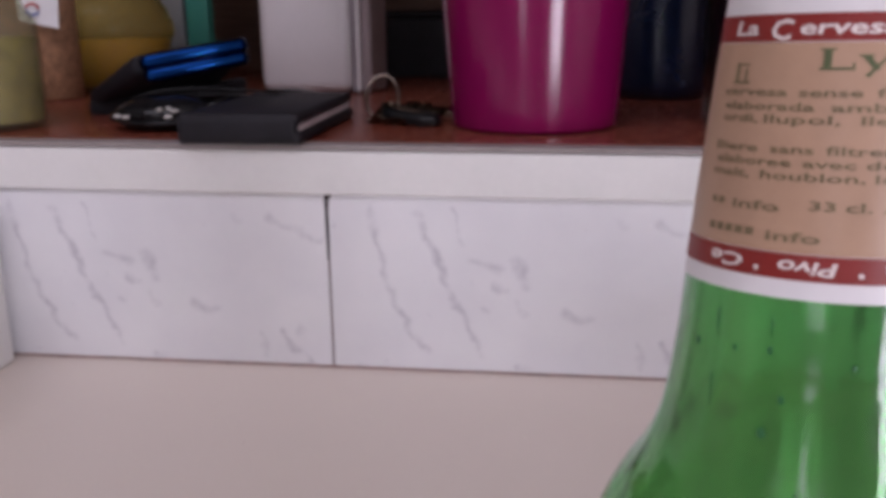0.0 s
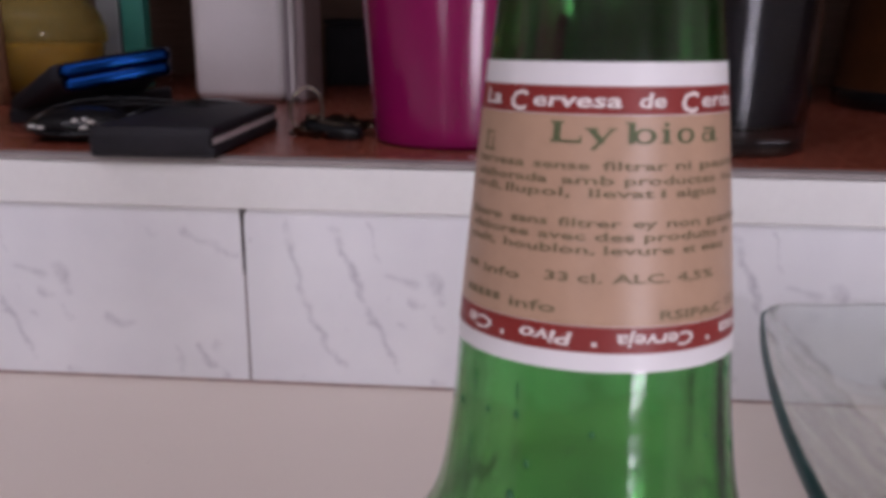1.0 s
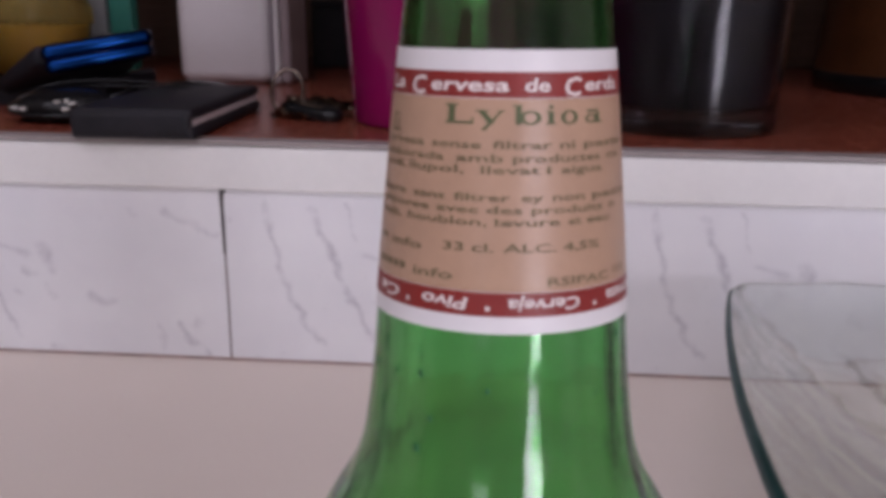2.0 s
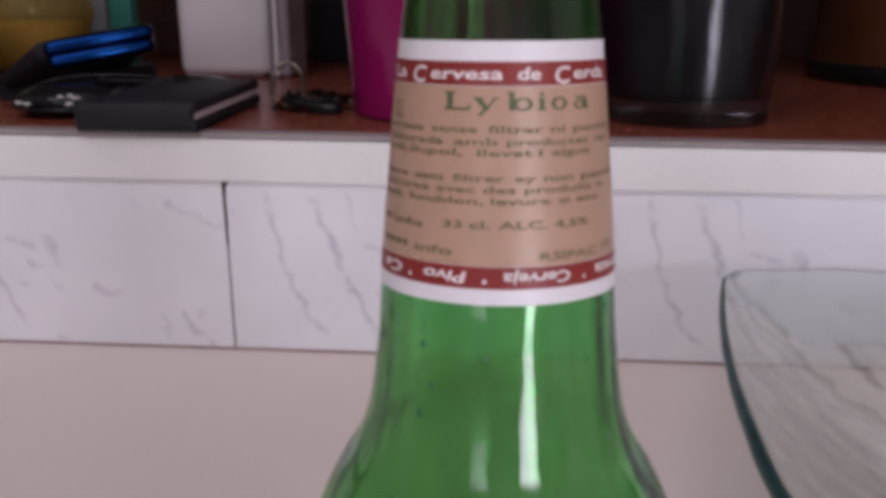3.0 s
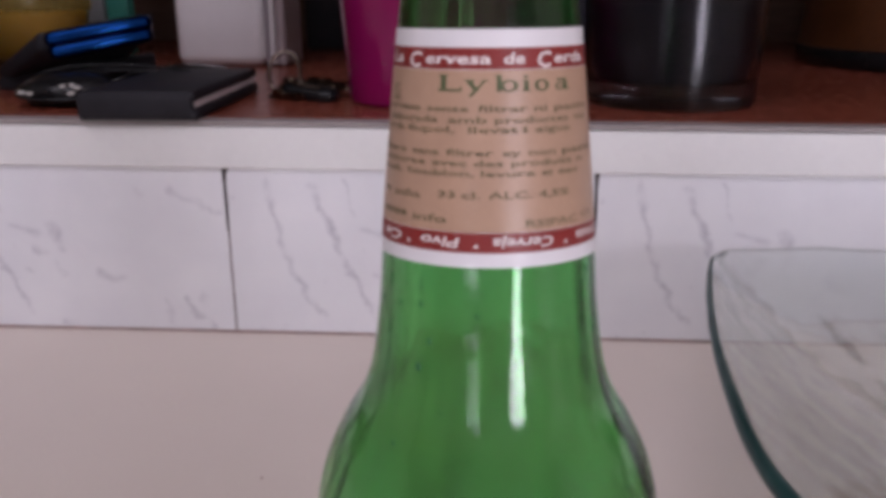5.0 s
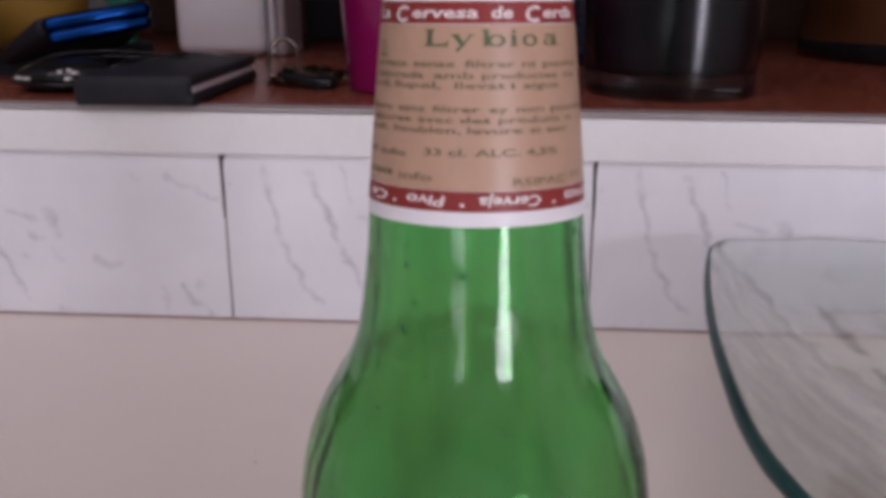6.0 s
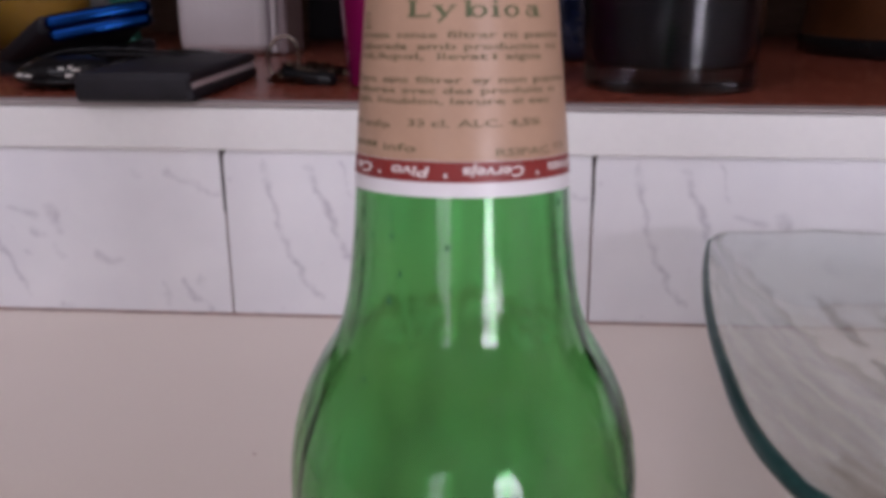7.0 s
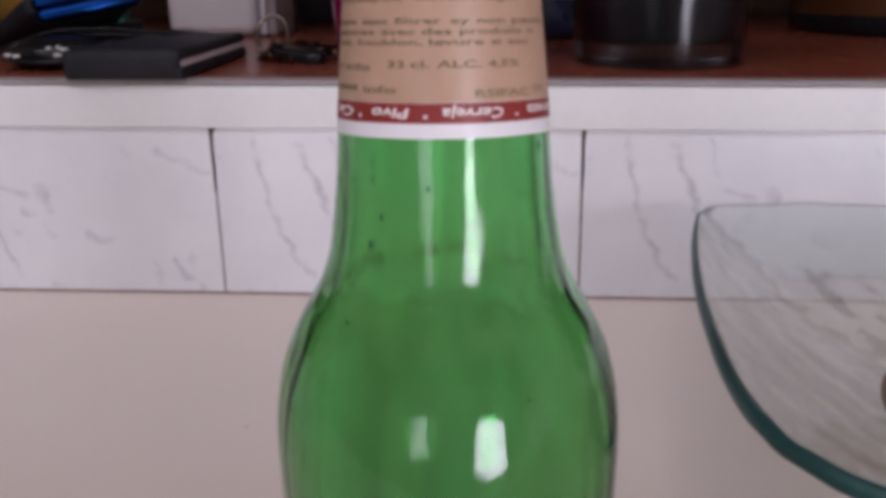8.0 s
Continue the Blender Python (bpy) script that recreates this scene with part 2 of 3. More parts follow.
def box(x0, x1, y0, y1, z0, z1, r=0.0, seg=2):
    bm = bmesh.new()
    bmesh.ops.create_cube(bm, size=1.0)
    for v in bm.verts:
        v.co = Vector((x0 + (v.co.x + .5) * (x1 - x0), y0 + (v.co.y + .5) * (y1 - y0), z0 + (v.co.z + .5) * (z1 - z0)))
    if r:
        bmesh.ops.bevel(bm, geom=bm.edges[:], offset=r, segments=seg, profile=0.5, affect="EDGES")
    return bm


def slab(pts, thick, r=0.0, seg=3, axis=(0, -1, 0)):
    """A closed outline, pushed out along an axis, with rounded edges."""
    bm = bmesh.new()
    f = bm.faces.new([bm.verts.new(p) for p in pts])
    out = bmesh.ops.extrude_face_region(bm, geom=[f])
    for v in [g for g in out["geom"] if isinstance(g, bmesh.types.BMVert)]:
        v.co += Vector(axis) * thick
    bmesh.ops.recalc_face_normals(bm, faces=bm.faces[:])
    if r:
        bmesh.ops.bevel(bm, geom=bm.edges[:], offset=r, segments=seg, profile=0.5, affect="EDGES")
    return bm


def smooth_line(pts, steps=4):
    """A smooth curve through the points of a profile."""
    out = []
    q = [pts[0]] + list(pts) + [pts[-1]]
    for i in range(1, len(q) - 2):
        p0, p1, p2, p3 = (np.array(p, float) for p in q[i - 1:i + 3])
        for k in range(steps):
            t = k / steps
            out.append(tuple(0.5 * (2 * p1 + (p2 - p0) * t + (2 * p0 - 5 * p1 + 4 * p2 - p3) * t * t + (3 * p1 - p0 - 3 * p2 + p3) * t ** 3)))
    out.append(tuple(pts[-1]))
    return out


def lathe(profile, segs=48):
    """A profile of (radius, height) turned about z; a radius of zero closes it."""
    bm = bmesh.new()
    rings = []
    for r, z in profile:
        if r < 1e-6:
            rings.append([bm.verts.new((0, 0, z))])
        else:
            rings.append([bm.verts.new((r * math.cos(2 * math.pi * i / segs), r * math.sin(2 * math.pi * i / segs), z)) for i in range(segs)])
    for a, b in zip(rings, rings[1:]):
        for i in range(segs):
            j = (i + 1) % segs
            if len(a) == 1 and len(b) > 1:
                bm.faces.new((a[0], b[j], b[i]))
            elif len(b) == 1 and len(a) > 1:
                bm.faces.new((a[i], a[j], b[0]))
            elif len(a) > 1:
                bm.faces.new((a[i], a[j], b[j], b[i]))
    bmesh.ops.recalc_face_normals(bm, faces=bm.faces[:])
    return bm


def tube(points, radius, sides=10, closed=True):
    """A round tube along a line of points; radius may be a number or a function of the step."""
    bm = bmesh.new()
    rings, n = [], len(points)
    for i, p in enumerate(points):
        p = Vector(p)
        a, b = Vector(points[(i - 1) % n] if closed or i else points[0]), Vector(points[(i + 1) % n] if closed or i < n - 1 else points[-1])
        t = (b - a).normalized()
        side = t.cross(Vector((0, 0, 1)) if abs(t.z) < 0.9 else Vector((1, 0, 0))).normalized()
        up = side.cross(t)
        r = radius(i / n) if callable(radius) else radius
        rings.append([bm.verts.new(p + (side * math.cos(k * 2 * math.pi / sides) + up * math.sin(k * 2 * math.pi / sides)) * r) for k in range(sides)])
    pairs = list(zip(rings, rings[1:])) + ([(rings[-1], rings[0])] if closed else [])
    for a, b in pairs:
        for k in range(sides):
            bm.faces.new((a[k], a[(k + 1) % sides], b[(k + 1) % sides], b[k]))
    if not closed:
        bm.faces.new(rings[0]), bm.faces.new(rings[-1])
    bmesh.ops.recalc_face_normals(bm, faces=bm.faces[:])
    return bm


def blob(rx, ry, rz, seed=0.0, rough=0.0, flat=0.0, sub=3):
    bm = bmesh.new()
    bmesh.ops.create_icosphere(bm, subdivisions=sub, radius=1.0)
    for v in bm.verts:
        k = 1 + rough * noise.noise(v.co * 1.7 + Vector((seed, seed, seed)))
        v.co = Vector((v.co.x * rx * k, v.co.y * ry * k, max(v.co.z, -1 + flat) * rz * k))
    return bm


# ---- the room ----
ZC = 0.90           # worktop
ZL = 1.021          # shelf above the tile strip
# wall turn and shelf tilt are fitted to the camera's view
YAW = -1.0          # degrees by which the tiled wall turns towards the right
SHELF_TILT = 0.40          # degrees by which the shelf drops to the right


def sz(x):
    """Height of the shelf top at x."""
    return ZL - math.tan(radians(SHELF_TILT)) * (x - 0.1)


def structure(name, bm, material, label, category):
    return tagged(part(name, bm, material, None, smooth=False), label, category, kind="structure")


structure("floor", box(-2.4, 2.6, -2.6, 1.0, -0.1, 0.0), M_FLOOR, "brown tiled kitchen floor", "floor")
structure("ceiling", box(-2.4, 2.6, -2.6, 1.0, 2.5, 2.6), M_CEIL, "plain white painted ceiling", "ceiling")
structure("wall_north", box(-2.4, 2.6, 0.62, 0.74, 0, 2.5), M_WALL, "plain light plaster wall behind the worktop", "wall")
structure("wall_west", box(-2.5, -2.4, -2.6, 1.0, 0, 2.5), M_WALL, "plain light plaster side wall", "wall")
structure("wall_east", box(2.6, 2.7, -2.6, 1.0, 0, 2.5), M_WALL, "plain light plaster side wall", "wall")
south = thing("wall_south", pose(0, 0, 0), "light plaster wall with two windows", "wall", kind="structure")
for a in ((-2.4, -0.78, 0, 2.5), (-0.30, 1.08, 0, 2.5), (1.82, 2.6, 0, 2.5), (-0.78, -0.30, 0, 0.62), (-0.78, -0.30, 1.38, 2.5), (1.08, 1.82, 0, 0.32), (1.08, 1.82, 1.38, 2.5)):
    part("wall_piece", box(a[0], a[1], -2.62, -2.49, a[2], a[3]), M_WALL, south, smooth=False)
for name, x0, x1, z0, z1, words in (("window_1", -0.78, -0.30, 0.62, 1.38, "narrow white window letting in daylight"), ("window_2", 1.08, 1.82, 0.32, 1.38, "wide white window letting in daylight")):
    win = thing(name, pose(0, 0, 0), words, name.split("_")[0], kind="structure")
    for a in ((x0, x0 + .03, z0, z1), (x1 - .03, x1, z0, z1), (x0 + .03, x1 - .03, z0, z0 + .03), (x0 + .03, x1 - .03, z1 - .03, z1)):
        part("frame", box(a[0], a[1], -2.55, -2.49, a[2], a[3], 0.004), M_WHITE, win, smooth=False)
    part("glazing_bar", box(x0 + (x1 - x0) * .36, x0 + (x1 - x0) * .36 + .045, -2.55, -2.50, z0 + .03, z1 - .03, 0.004), M_WHITE, win, smooth=False)
    part("glazing_bar", box(x0 + .03, x1 - .03, -2.549, -2.501, z0 + (z1 - z0) * .56, z0 + (z1 - z0) * .56 + .05, 0.004), M_WHITE, win, smooth=False)

# ---- worktop, tile strip and shelf ----
worktop = thing("worktop", pose(0, 0, 0), "cream laminate worktop, wiped clean with few specks", "worktop", kind="structure")
part("slab", box(-1.2, 1.8, -0.60, 0.03, ZC - 0.04, ZC, 0.003), M_COUNTER, worktop, smooth=False)
part("base_cabinet", box(-1.19, 1.79, -0.56, 0.03, 0.0, ZC - 0.041), M_WHITE, worktop, smooth=False)
for x, y, r in ((0.054, -0.152, 0.0006), (-0.02, -0.09, 0.0003), (0.30, -0.32, 0.0005), (0.02, -0.24, 0.0003), (-0.10, -0.18, 0.0004)):
    crumb = part("crumb", blob(r, r * 0.8, r * 0.6, x, 0.3, sub=1), M_SEAL)
    crumb.location = (x, y, ZC + r * 0.4)
    tagged(crumb, "tiny dark crumb on the cream worktop", "crumb", "crumbs on the worktop")

strip = thing("tile_upstand", pose(0, 0, 0, 0, 0, YAW), "strip of white marbled tiles behind the worktop", "tile strip", kind="structure")
part("grout", box(-0.80, 1.00, 0.0016, 0.03, ZC, 0.9958), M_GROUT, strip, "dark dirty joint between tiles", smooth=False)
part("sealant", tube([(x / 50, 0.0009 + 0.0003 * noise.noise(Vector((x * .9, 0, 0))), ZC + 0.0006) for x in range(-40, 51)], lambda i: 0.0007 + 0.0006 * noise.noise(Vector((i * 140, 3, 0))), 6, False), M_SEAL, strip, "brown stained seam at the worktop")

shelf = thing("wall_shelf", pose(0, 0, 0, 0, 0, YAW) @ pose(0.1, 0, ZL, 0, SHELF_TILT, 0) @ pose(-0.1, 0, -ZL), "white-edged shelf with a red-brown wooden top", "shelf")
part("front_edge", box(-1.0, 1.2, -0.002, 0.016, 0.9948, 1.0178, 0.0012), M_WHITE, shelf, "cream painted front edge", smooth=False)
part("edge_strip", box(-1.0, 1.2, -0.0026, 0.010, 1.0180, ZL - 0.0002, 0.0006), M_STRIP, shelf, "thin grey edging strip", smooth=False)
part("board", box(-1.0, 1.2, 0.0102, 0.60, 0.9965, ZL, 0.0004), M_BROWN, shelf, "red-brown polished wooden top", smooth=False)
part("back_panel", box(-1.0, 1.2, 0.60, 0.618, ZL, 1.40), M_DARKWOOD, shelf, smooth=False)
# unseen panel added overhead; its height sets how much light reaches the shelf
part("unseen_top_panel", box(-1.0, 1.2, 0.02, 0.618, 1.40, 1.42), M_DARKWOOD, shelf, smooth=False)
part("side_panel", box(-1.018, -1.0, 0.02, 0.618, 0.9965, 1.42), M_DARKWOOD, shelf, smooth=False)
part("side_panel", box(1.2, 1.218, 0.02, 0.618, 0.9965, 1.42), M_DARKWOOD, shelf, smooth=False)
upright = tagged(part("side_upright", box(-0.200, -0.1815, -0.30, -0.004, ZC, 0.995, 0.0015), M_WHITE, None, smooth=False), "white painted upright board standing on the worktop", "board", kind="structure")

# ---- the beer bottle ----
BX, BY = 0.1472, -0.3295
NECK = [(0.0181, .1382), (0.0175, .1428), (0.0170, .1473), (0.0166, .1527), (0.01575, .1625), (0.0148, .1722), (0.0134, .1862), (0.0126, .1935), (0.0120, .2045), (0.01175, .2135)]
OUTER = [(0.0, .0045), (0.0140, .0040), (0.0215, .0020), (0.0255, 0.0), (0.0277, .0022), (0.0286, .008), (0.0287, .030), (0.0287, .060), (0.0288, .080), (0.0291, .0907), (0.0293, .0985), (0.0292, .1049), (0.0286, .1100),
         (0.0275, .1149), (0.0258, .1196), (0.0234, .1243), (0.0207, .1288), (0.0190, .1335)] + NECK + [(0.0131, .2150), (0.0134, .2180), (0.0131, .2205), (0.0124, .2215), (0.0128, .2235), (0.0128, .2270), (0.0118, .2288), (0.0102, .2290)]


def neck_radius(z):
    pts = sorted((b, a) for a, b in NECK)
    return float(np.interp(z, [p[0] for p in pts], [p[1] for p in pts]))


def bottle():
    top = thing("beer_bottle", pose(BX, BY, ZC), "empty green glass beer bottle with a paper neck label", "bottle")
    line = smooth_line(OUTER, 4)
    inner = [(0.0, .0080), (0.0150, .0075), (0.0225, .0055), (0.0255, .0095), (0.0262, .020), (0.0262, .080), (0.0266, .0907), (0.0268, .0985), (0.0266, .1049), (0.0260, .1100), (0.0249, .1149), (0.0232, .1196), (0.0209, .1243),
             (0.0184, .1288), (0.0167, .1335), (0.0157, .1382), (0.0148, .1450), (0.0142, .1527), (0.0126, .1722), (0.0112, .1862), (0.0104, .1935), (0.0098, .2045), (0.0095, .2200), (0.0096, .2280), (0.0102, .2290)]
    inner = smooth_line([(r + 0.0018 if 0.03 < z < 0.21 else r, z) for r, z in inner], 3)
    bm = lathe(line + inner[::-1][1:], 96)
    first_inner = 1 + (len(line) - 1) * 96
    for i, v in enumerate(bm.verts):
        r = math.hypot(v.co.x, v.co.y)
        if i < first_inner or r < 0.004 or v.co.z > 0.226:
            continue
        # the inner face of blown glass is uneven: long ribs that fade and drift with height
        c, q = v.co.x / r, v.co.y / r
        dr = 0.00026 * noise.noise(Vector((c * 2.1, q * 2.1, v.co.z * 14))) + 0.00016 * noise.noise(Vector((c * 6.0 + 9, q * 6.0, v.co.z * 9)))
        v.co.x, v.co.y = c * (r + dr), q * (r + dr)
    shell = part("glass", bm, M_BOTTLE, top, "green glass, lightly rippled")
    shell.data.materials.append(M_BOTTLE_IN)
    for f in shell.data.polygons:
        r = math.hypot(f.center.x, f.center.y)
        if f.center.x * f.normal.x + f.center.y * f.normal.y < -0.3 * r or (f.normal.z > 0.5 and r < 0.025 and f.center.z < 0.02):
            f.material_index = 1

    def wrap(phi, v, lift):
        """A place on the neck: the label is a nearly straight strip, so its lower edge rises less at the sides."""
        fall = np.interp(v, [.154, .187], [0.0011, 0.0003]) * (phi / radians(75)) ** 2
        z = v - min(fall, 0.006)
        r = neck_radius(z) + lift
        return Vector((r * math.sin(phi), -r * math.cos(phi), z))

    def band(name, v0, v1, material, parent, lift, span=radians(118), label="", steps=72, rows=4):
        bm = bmesh.new()
        front, back = [], []
        for i in range(steps + 1):
            phi = -span + 2 * span * i / steps
            front.append([bm.verts.new(wrap(phi, v0 + (v1 - v0) * k / rows, lift)) for k in range(rows + 1)])
            back.append([bm.verts.new(wrap(phi, v0 + (v1 - v0) * k / rows, lift - 0.00006)) for k in range(rows + 1)])
        for i in range(steps):
            for k in range(rows):
                bm.faces.new((front[i][k], front[i + 1][k], front[i + 1][k + 1], front[i][k + 1]))
                bm.faces.new((back[i][k + 1], back[i + 1][k + 1], back[i + 1][k], back[i][k]))
            for k in (0, rows):
                bm.faces.new([bm.verts.new(q.co) for q in (front[i][k], front[i + 1][k], back[i + 1][k], back[i][k])])
        return part(name, bm, material, parent, label)

    label = band("neck_label", .1548, .1870, M_PAPER, top, 0.00012, label="glossy paper neck label with white borders")
    band("upper_band", .1818, .1846, M_RED, label, 0.00018, label="dark red printed band")
    band("lower_band", .1569, .1597, M_RED, label, 0.00018, label="dark red printed band")
    band("text_field", .1598, .1817, M_TAN, label, 0.00018, label="tan field with small green print", rows=8)

    def bend(name, me_verts, faces, v, phi0, material, turned=False):
        bm = bmesh.new()
        made = []
        r = neck_radius(v)
        for x, y in me_verts:
            if turned:
                x, y = -x, -y
            made.append(bm.verts.new(wrap(phi0 + x / r, v + y, 0.00026)))
        for f in faces:
            try:
                bm.faces.new([made[i] for i in f])
            except ValueError:
                pass
        return part(name, bm, material, label, smooth=False)

    def lettering(text, v, phi0, size, width, material, turned=False, shear=0.0):
        """Printed words, stretched to a width and wrapped round the neck, from the angle phi0 on."""
        cu = bpy.data.curves.new("words", "FONT")
        cu.body, cu.size, cu.resolution_u, cu.shear = text, size / 0.72, 2, shear
        cu.offset = size * (0.03 if material == M_INKWHITE else 0.022)
        ob = new("words", cu)
        me = ob.to_mesh()
        xs = [q.co.x for q in me.vertices]
        k = width / (max(xs) - min(xs))
        verts = [((q.co.x - min(xs)) * k, q.co.y) for q in me.vertices]
        if turned:
            verts = [(x - width, y) for x, y in verts]
        faces = [tuple(p.vertices) for p in me.polygons]
        ob.to_mesh_clear()
        bpy.data.objects.remove(ob)
        return bend("lettering", verts, faces, v, phi0, material, turned)

    def bars(rects, v, phi0, material, name="printed_bar"):
        verts, faces = [], []
        for x0, x1, y0, y1 in rects:
            n = max(1, int((x1 - x0) / 0.0012))
            for i in range(n):
                a, b = x0 + (x1 - x0) * i / n, x0 + (x1 - x0) * (i + 1) / n
                k = len(verts)
                verts += [(a, y0), (b, y0), (b, y1), (a, y1)]
                faces.append((k, k + 1, k + 2, k + 3))
        return bend(name, verts, faces, v, phi0, material)

    mm = 0.001
    rad = radians
    # top band
    def span(v, a0, a1):
        return neck_radius(v) * rad(a1 - a0)

    def words(text, v, a0, a1, size, material=M_INKGREEN, turned=False, shear=0.0):
        lettering(text, v, rad(a0), size * mm, span(v, a0, a1), material, turned, shear)

    def marks(rects, v, a0, material=M_INKGREEN, name="printed_bar"):
        for x, w, lo, hi in rects:
            bars([(x * mm, (x + w) * mm, lo * mm, hi * mm)], v, rad(a0), material, name)

    for text, a0, a1, size in (("La", -72, -57, 1.55), ("C", -50, -40, 2.1), ("ervesa", -37, 2, 1.5), ("de", 9, 21, 1.5), ("C", 28.5, 38, 2.1), ("erda", 40, 68, 1.5)):
        words(text, .1825 if size < 2 else .1820, a0, a1, size, M_INKWHITE, shear=0.1)

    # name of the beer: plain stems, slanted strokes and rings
    def stroke(quads, v):
        """Flat strokes, each given by its corners in degrees round the neck and mm of height."""
        verts, faces = [], []
        r = neck_radius(v)
        for q in quads:
            n = max(1, int(abs(q[1][0] - q[0][0]) / 2.5))
            for i in range(n):
                k = len(verts)
                for f, (p, w) in ((i, (q[0], q[1])), (i + 1, (q[0], q[1])), (i + 1, (q[3], q[2])), (i, (q[3], q[2]))):
                    verts.append((r * rad(p[0] + (w[0] - p[0]) * f / n), (p[1] + (w[1] - p[1]) * f / n) * mm))
                faces.append((k, k + 1, k + 2, k + 3))
        return bend("name_stroke", verts, faces, v, 0.0, M_INKGREEN)

    def stem(a0, a1, lo, hi):
        stroke([[(a0, lo), (a1, lo), (a1, hi), (a0, hi)]], .1789)

    def hoop(a, h, ra, rh, thick_a, thick_h, n=20):
        at = [(math.cos(2 * math.pi * i / n), math.sin(2 * math.pi * i / n)) for i in range(n + 1)]
        stroke([[(a + ra * p[0], h + rh * p[1]), (a + ra * q[0], h + rh * q[1]), (a + (ra - thick_a) * q[0], h + (rh - thick_h) * q[1]), (a + (ra - thick_a) * p[0], h + (rh - thick_h) * p[1])] for p, q in zip(at, at[1:])], .1789)

    stem(-26.2, -23.0, 0, 2.15), stem(-27.5, -14.0, 0, .26), stem(-27.6, -21.6, 1.95, 2.15), stem(-14.9, -14.0, .26, .7)
    stroke([[(-12.0, 1.45), (-8.6, 1.45), (-4.4, .15), (-6.6, -.1)]], .1789)
    stroke([[(-2.0, 1.45), (-.8, 1.45), (-8.6, -.72), (-10.2, -.62)]], .1789)
    stem(-13.0, -7.0, 1.38, 1.52), stem(-3.2, .4, 1.38, 1.52)
    stem(5.0, 7.6, 0, 2.15), stem(3.6, 7.6, 2.0, 2.15), hoop(11.7, .74, 5.0, .78, 2.2, .2)
    stem(20.0, 22.6, 0, 1.45), stem(18.8, 23.8, 0, .16), stem(18.8, 22.6, 1.3, 1.45), hoop(21.3, 1.9, 1.3, .22, 1.25, .21, 10)
    hoop(30.8, .74, 4.6, .78, 2.2, .2)
    hoop(43.6, .5, 3.8, .52, 1.6, .18), stem(46.6, 49.2, 0, 1.2), stem(41.0, 48.4, 1.25, 1.48), stem(48.4, 51.6, 0, .16)
    marks(((-.2, 2.6, 0, .3), (.1, .6, .3, 2.2), (1.6, .4, .3, 1.6), (.4, 1.8, 1.9, 2.1)), .1774, -68, M_SMALLPRINT, "stamp_stroke")
    # small print, word by word
    for v, line_words in ((.1762, (("cervesa", -74, -39), ("sense", -34.4, -10), ("filtrar", -5, 22), ("ni", 25.7, 33.6), ("paste", 38.5, 70))),
                          (.1747, (("elaborada", -72, -27.4), ("amb", -21.3, 0), ("productes", 4, 49), ("na", 55, 67))),
                          (.1734, (("ordi,", -72, -51), ("llupol,", -48, -17.3), ("llevat", -9.8, 16.5), ("i", 19, 21.5), ("aigua", 26, 50))),
                          (.1703, (("Biere", -74, -49), ("sans", -43.4, -26), ("filtrer", -21.6, 3.4), ("ey", 8, 17.8), ("non", 22, 38.3), ("paste", 43, 74))),
                          (.1689, (("elaboree", -72, -34), ("avec", -29.7, -10.3), ("des", -6.8, 8.5), ("produits", 12.5, 49.8), ("n", 55, 61))),
                          (.1675, (("malt,", -73, -51.5), ("houblon,", -46.3, -6.4), ("levure", -3, 25.3), ("et", 29.5, 36), ("eau", 39.3, 54.5)))):
        for text, a0, a1 in line_words:
            words(text, v, a0, a1, 0.92, M_SMALLPRINT)
    for text, a0, a1 in (("33", -25.5, -16), ("cl.", -12.7, -3.1), ("ALC.", .7, 23.5), ("4,5%", 26.9, 46.8)):
        words(text, .1645, a0, a1, 1.0, M_SMALLPRINT)
    words("info", .1641, -57.7, -36.6, 1.0, M_SMALLPRINT)
    words("info", .1610, -40.7, -20.3, 1.1, M_SMALLPRINT)
    marks([(i * 1.4, 1.0, 0, .8) for i in range(5)], .1613, -70, M_SMALLPRINT)
    marks([(i * 1.3, .9, 0, .7) for i in range(2)], .1643, -71, M_SMALLPRINT)
    words("RSIPAC", .1605, 19.7, 52.4, 1.0, M_SMALLPRINT)
    marks(((0, .3, 0, 1.0), (1.0, .4, 0, 1.0), (2.2, .5, 0, 1.0)), .1608, 57, M_SMALLPRINT)
    # lower band: words that stand on their head
    for text, a0, a1 in (("Ce", -66, -49), ("Pivo", -34.7, -13.3), ("Cerveja", 3.1, 34.8), ("Cerveza", 51, 84)):
        words(text, .1590, a0, a1, 1.5, M_INKWHITE, True, 0.15)
    for a in (-43.8, -6.0, 42.2):
        marks(((0, .5, 0, .5),), .1576, a, M_INKWHITE, "star")
    # small dark bubbles and drops; tall slivers put dark streaks into the glass
    for a, z, rr, tall in ((-33.9, .1485, .38, 1.5), (-48.1, .1478, .34, 1.3), (-28.1, .1432, .38, 1.5), (-33.5, .1390, .55, 1.3), (-67.8, .1467, .40, 1.6), (-4.4, .1477, .36, 1.2), (-39.5, .1273, .34, 1.2), (56, .1194, .34, 1.4), (61, .1522, .45, 1.5),
                           (-57.5, .1500, .22, 9.0), (-56.5, .1420, .18, 14.0), (-34.1, .1512, .14, 9.0), (66, .1420, .20, 13.0), (-20, .1330, .22, 1.2), (30, .1180, .26, 1.2), (12, .1440, .16, 1.2), (44, .1460, .20, 1.6), (-62, .1180, .22, 1.4)):
        pts = sorted((q[1], q[0]) for q in OUTER if q[1] > 0.01)
        r = float(np.interp(z, [q[0] for q in pts], [q[1] for q in pts])) if z < .1382 else neck_radius(z)
        d = part("bubble_or_streak", blob(rr * mm, rr * mm * 0.4, rr * mm * tall, a, 0.25, sub=2), M_DROP_STREAK, top)
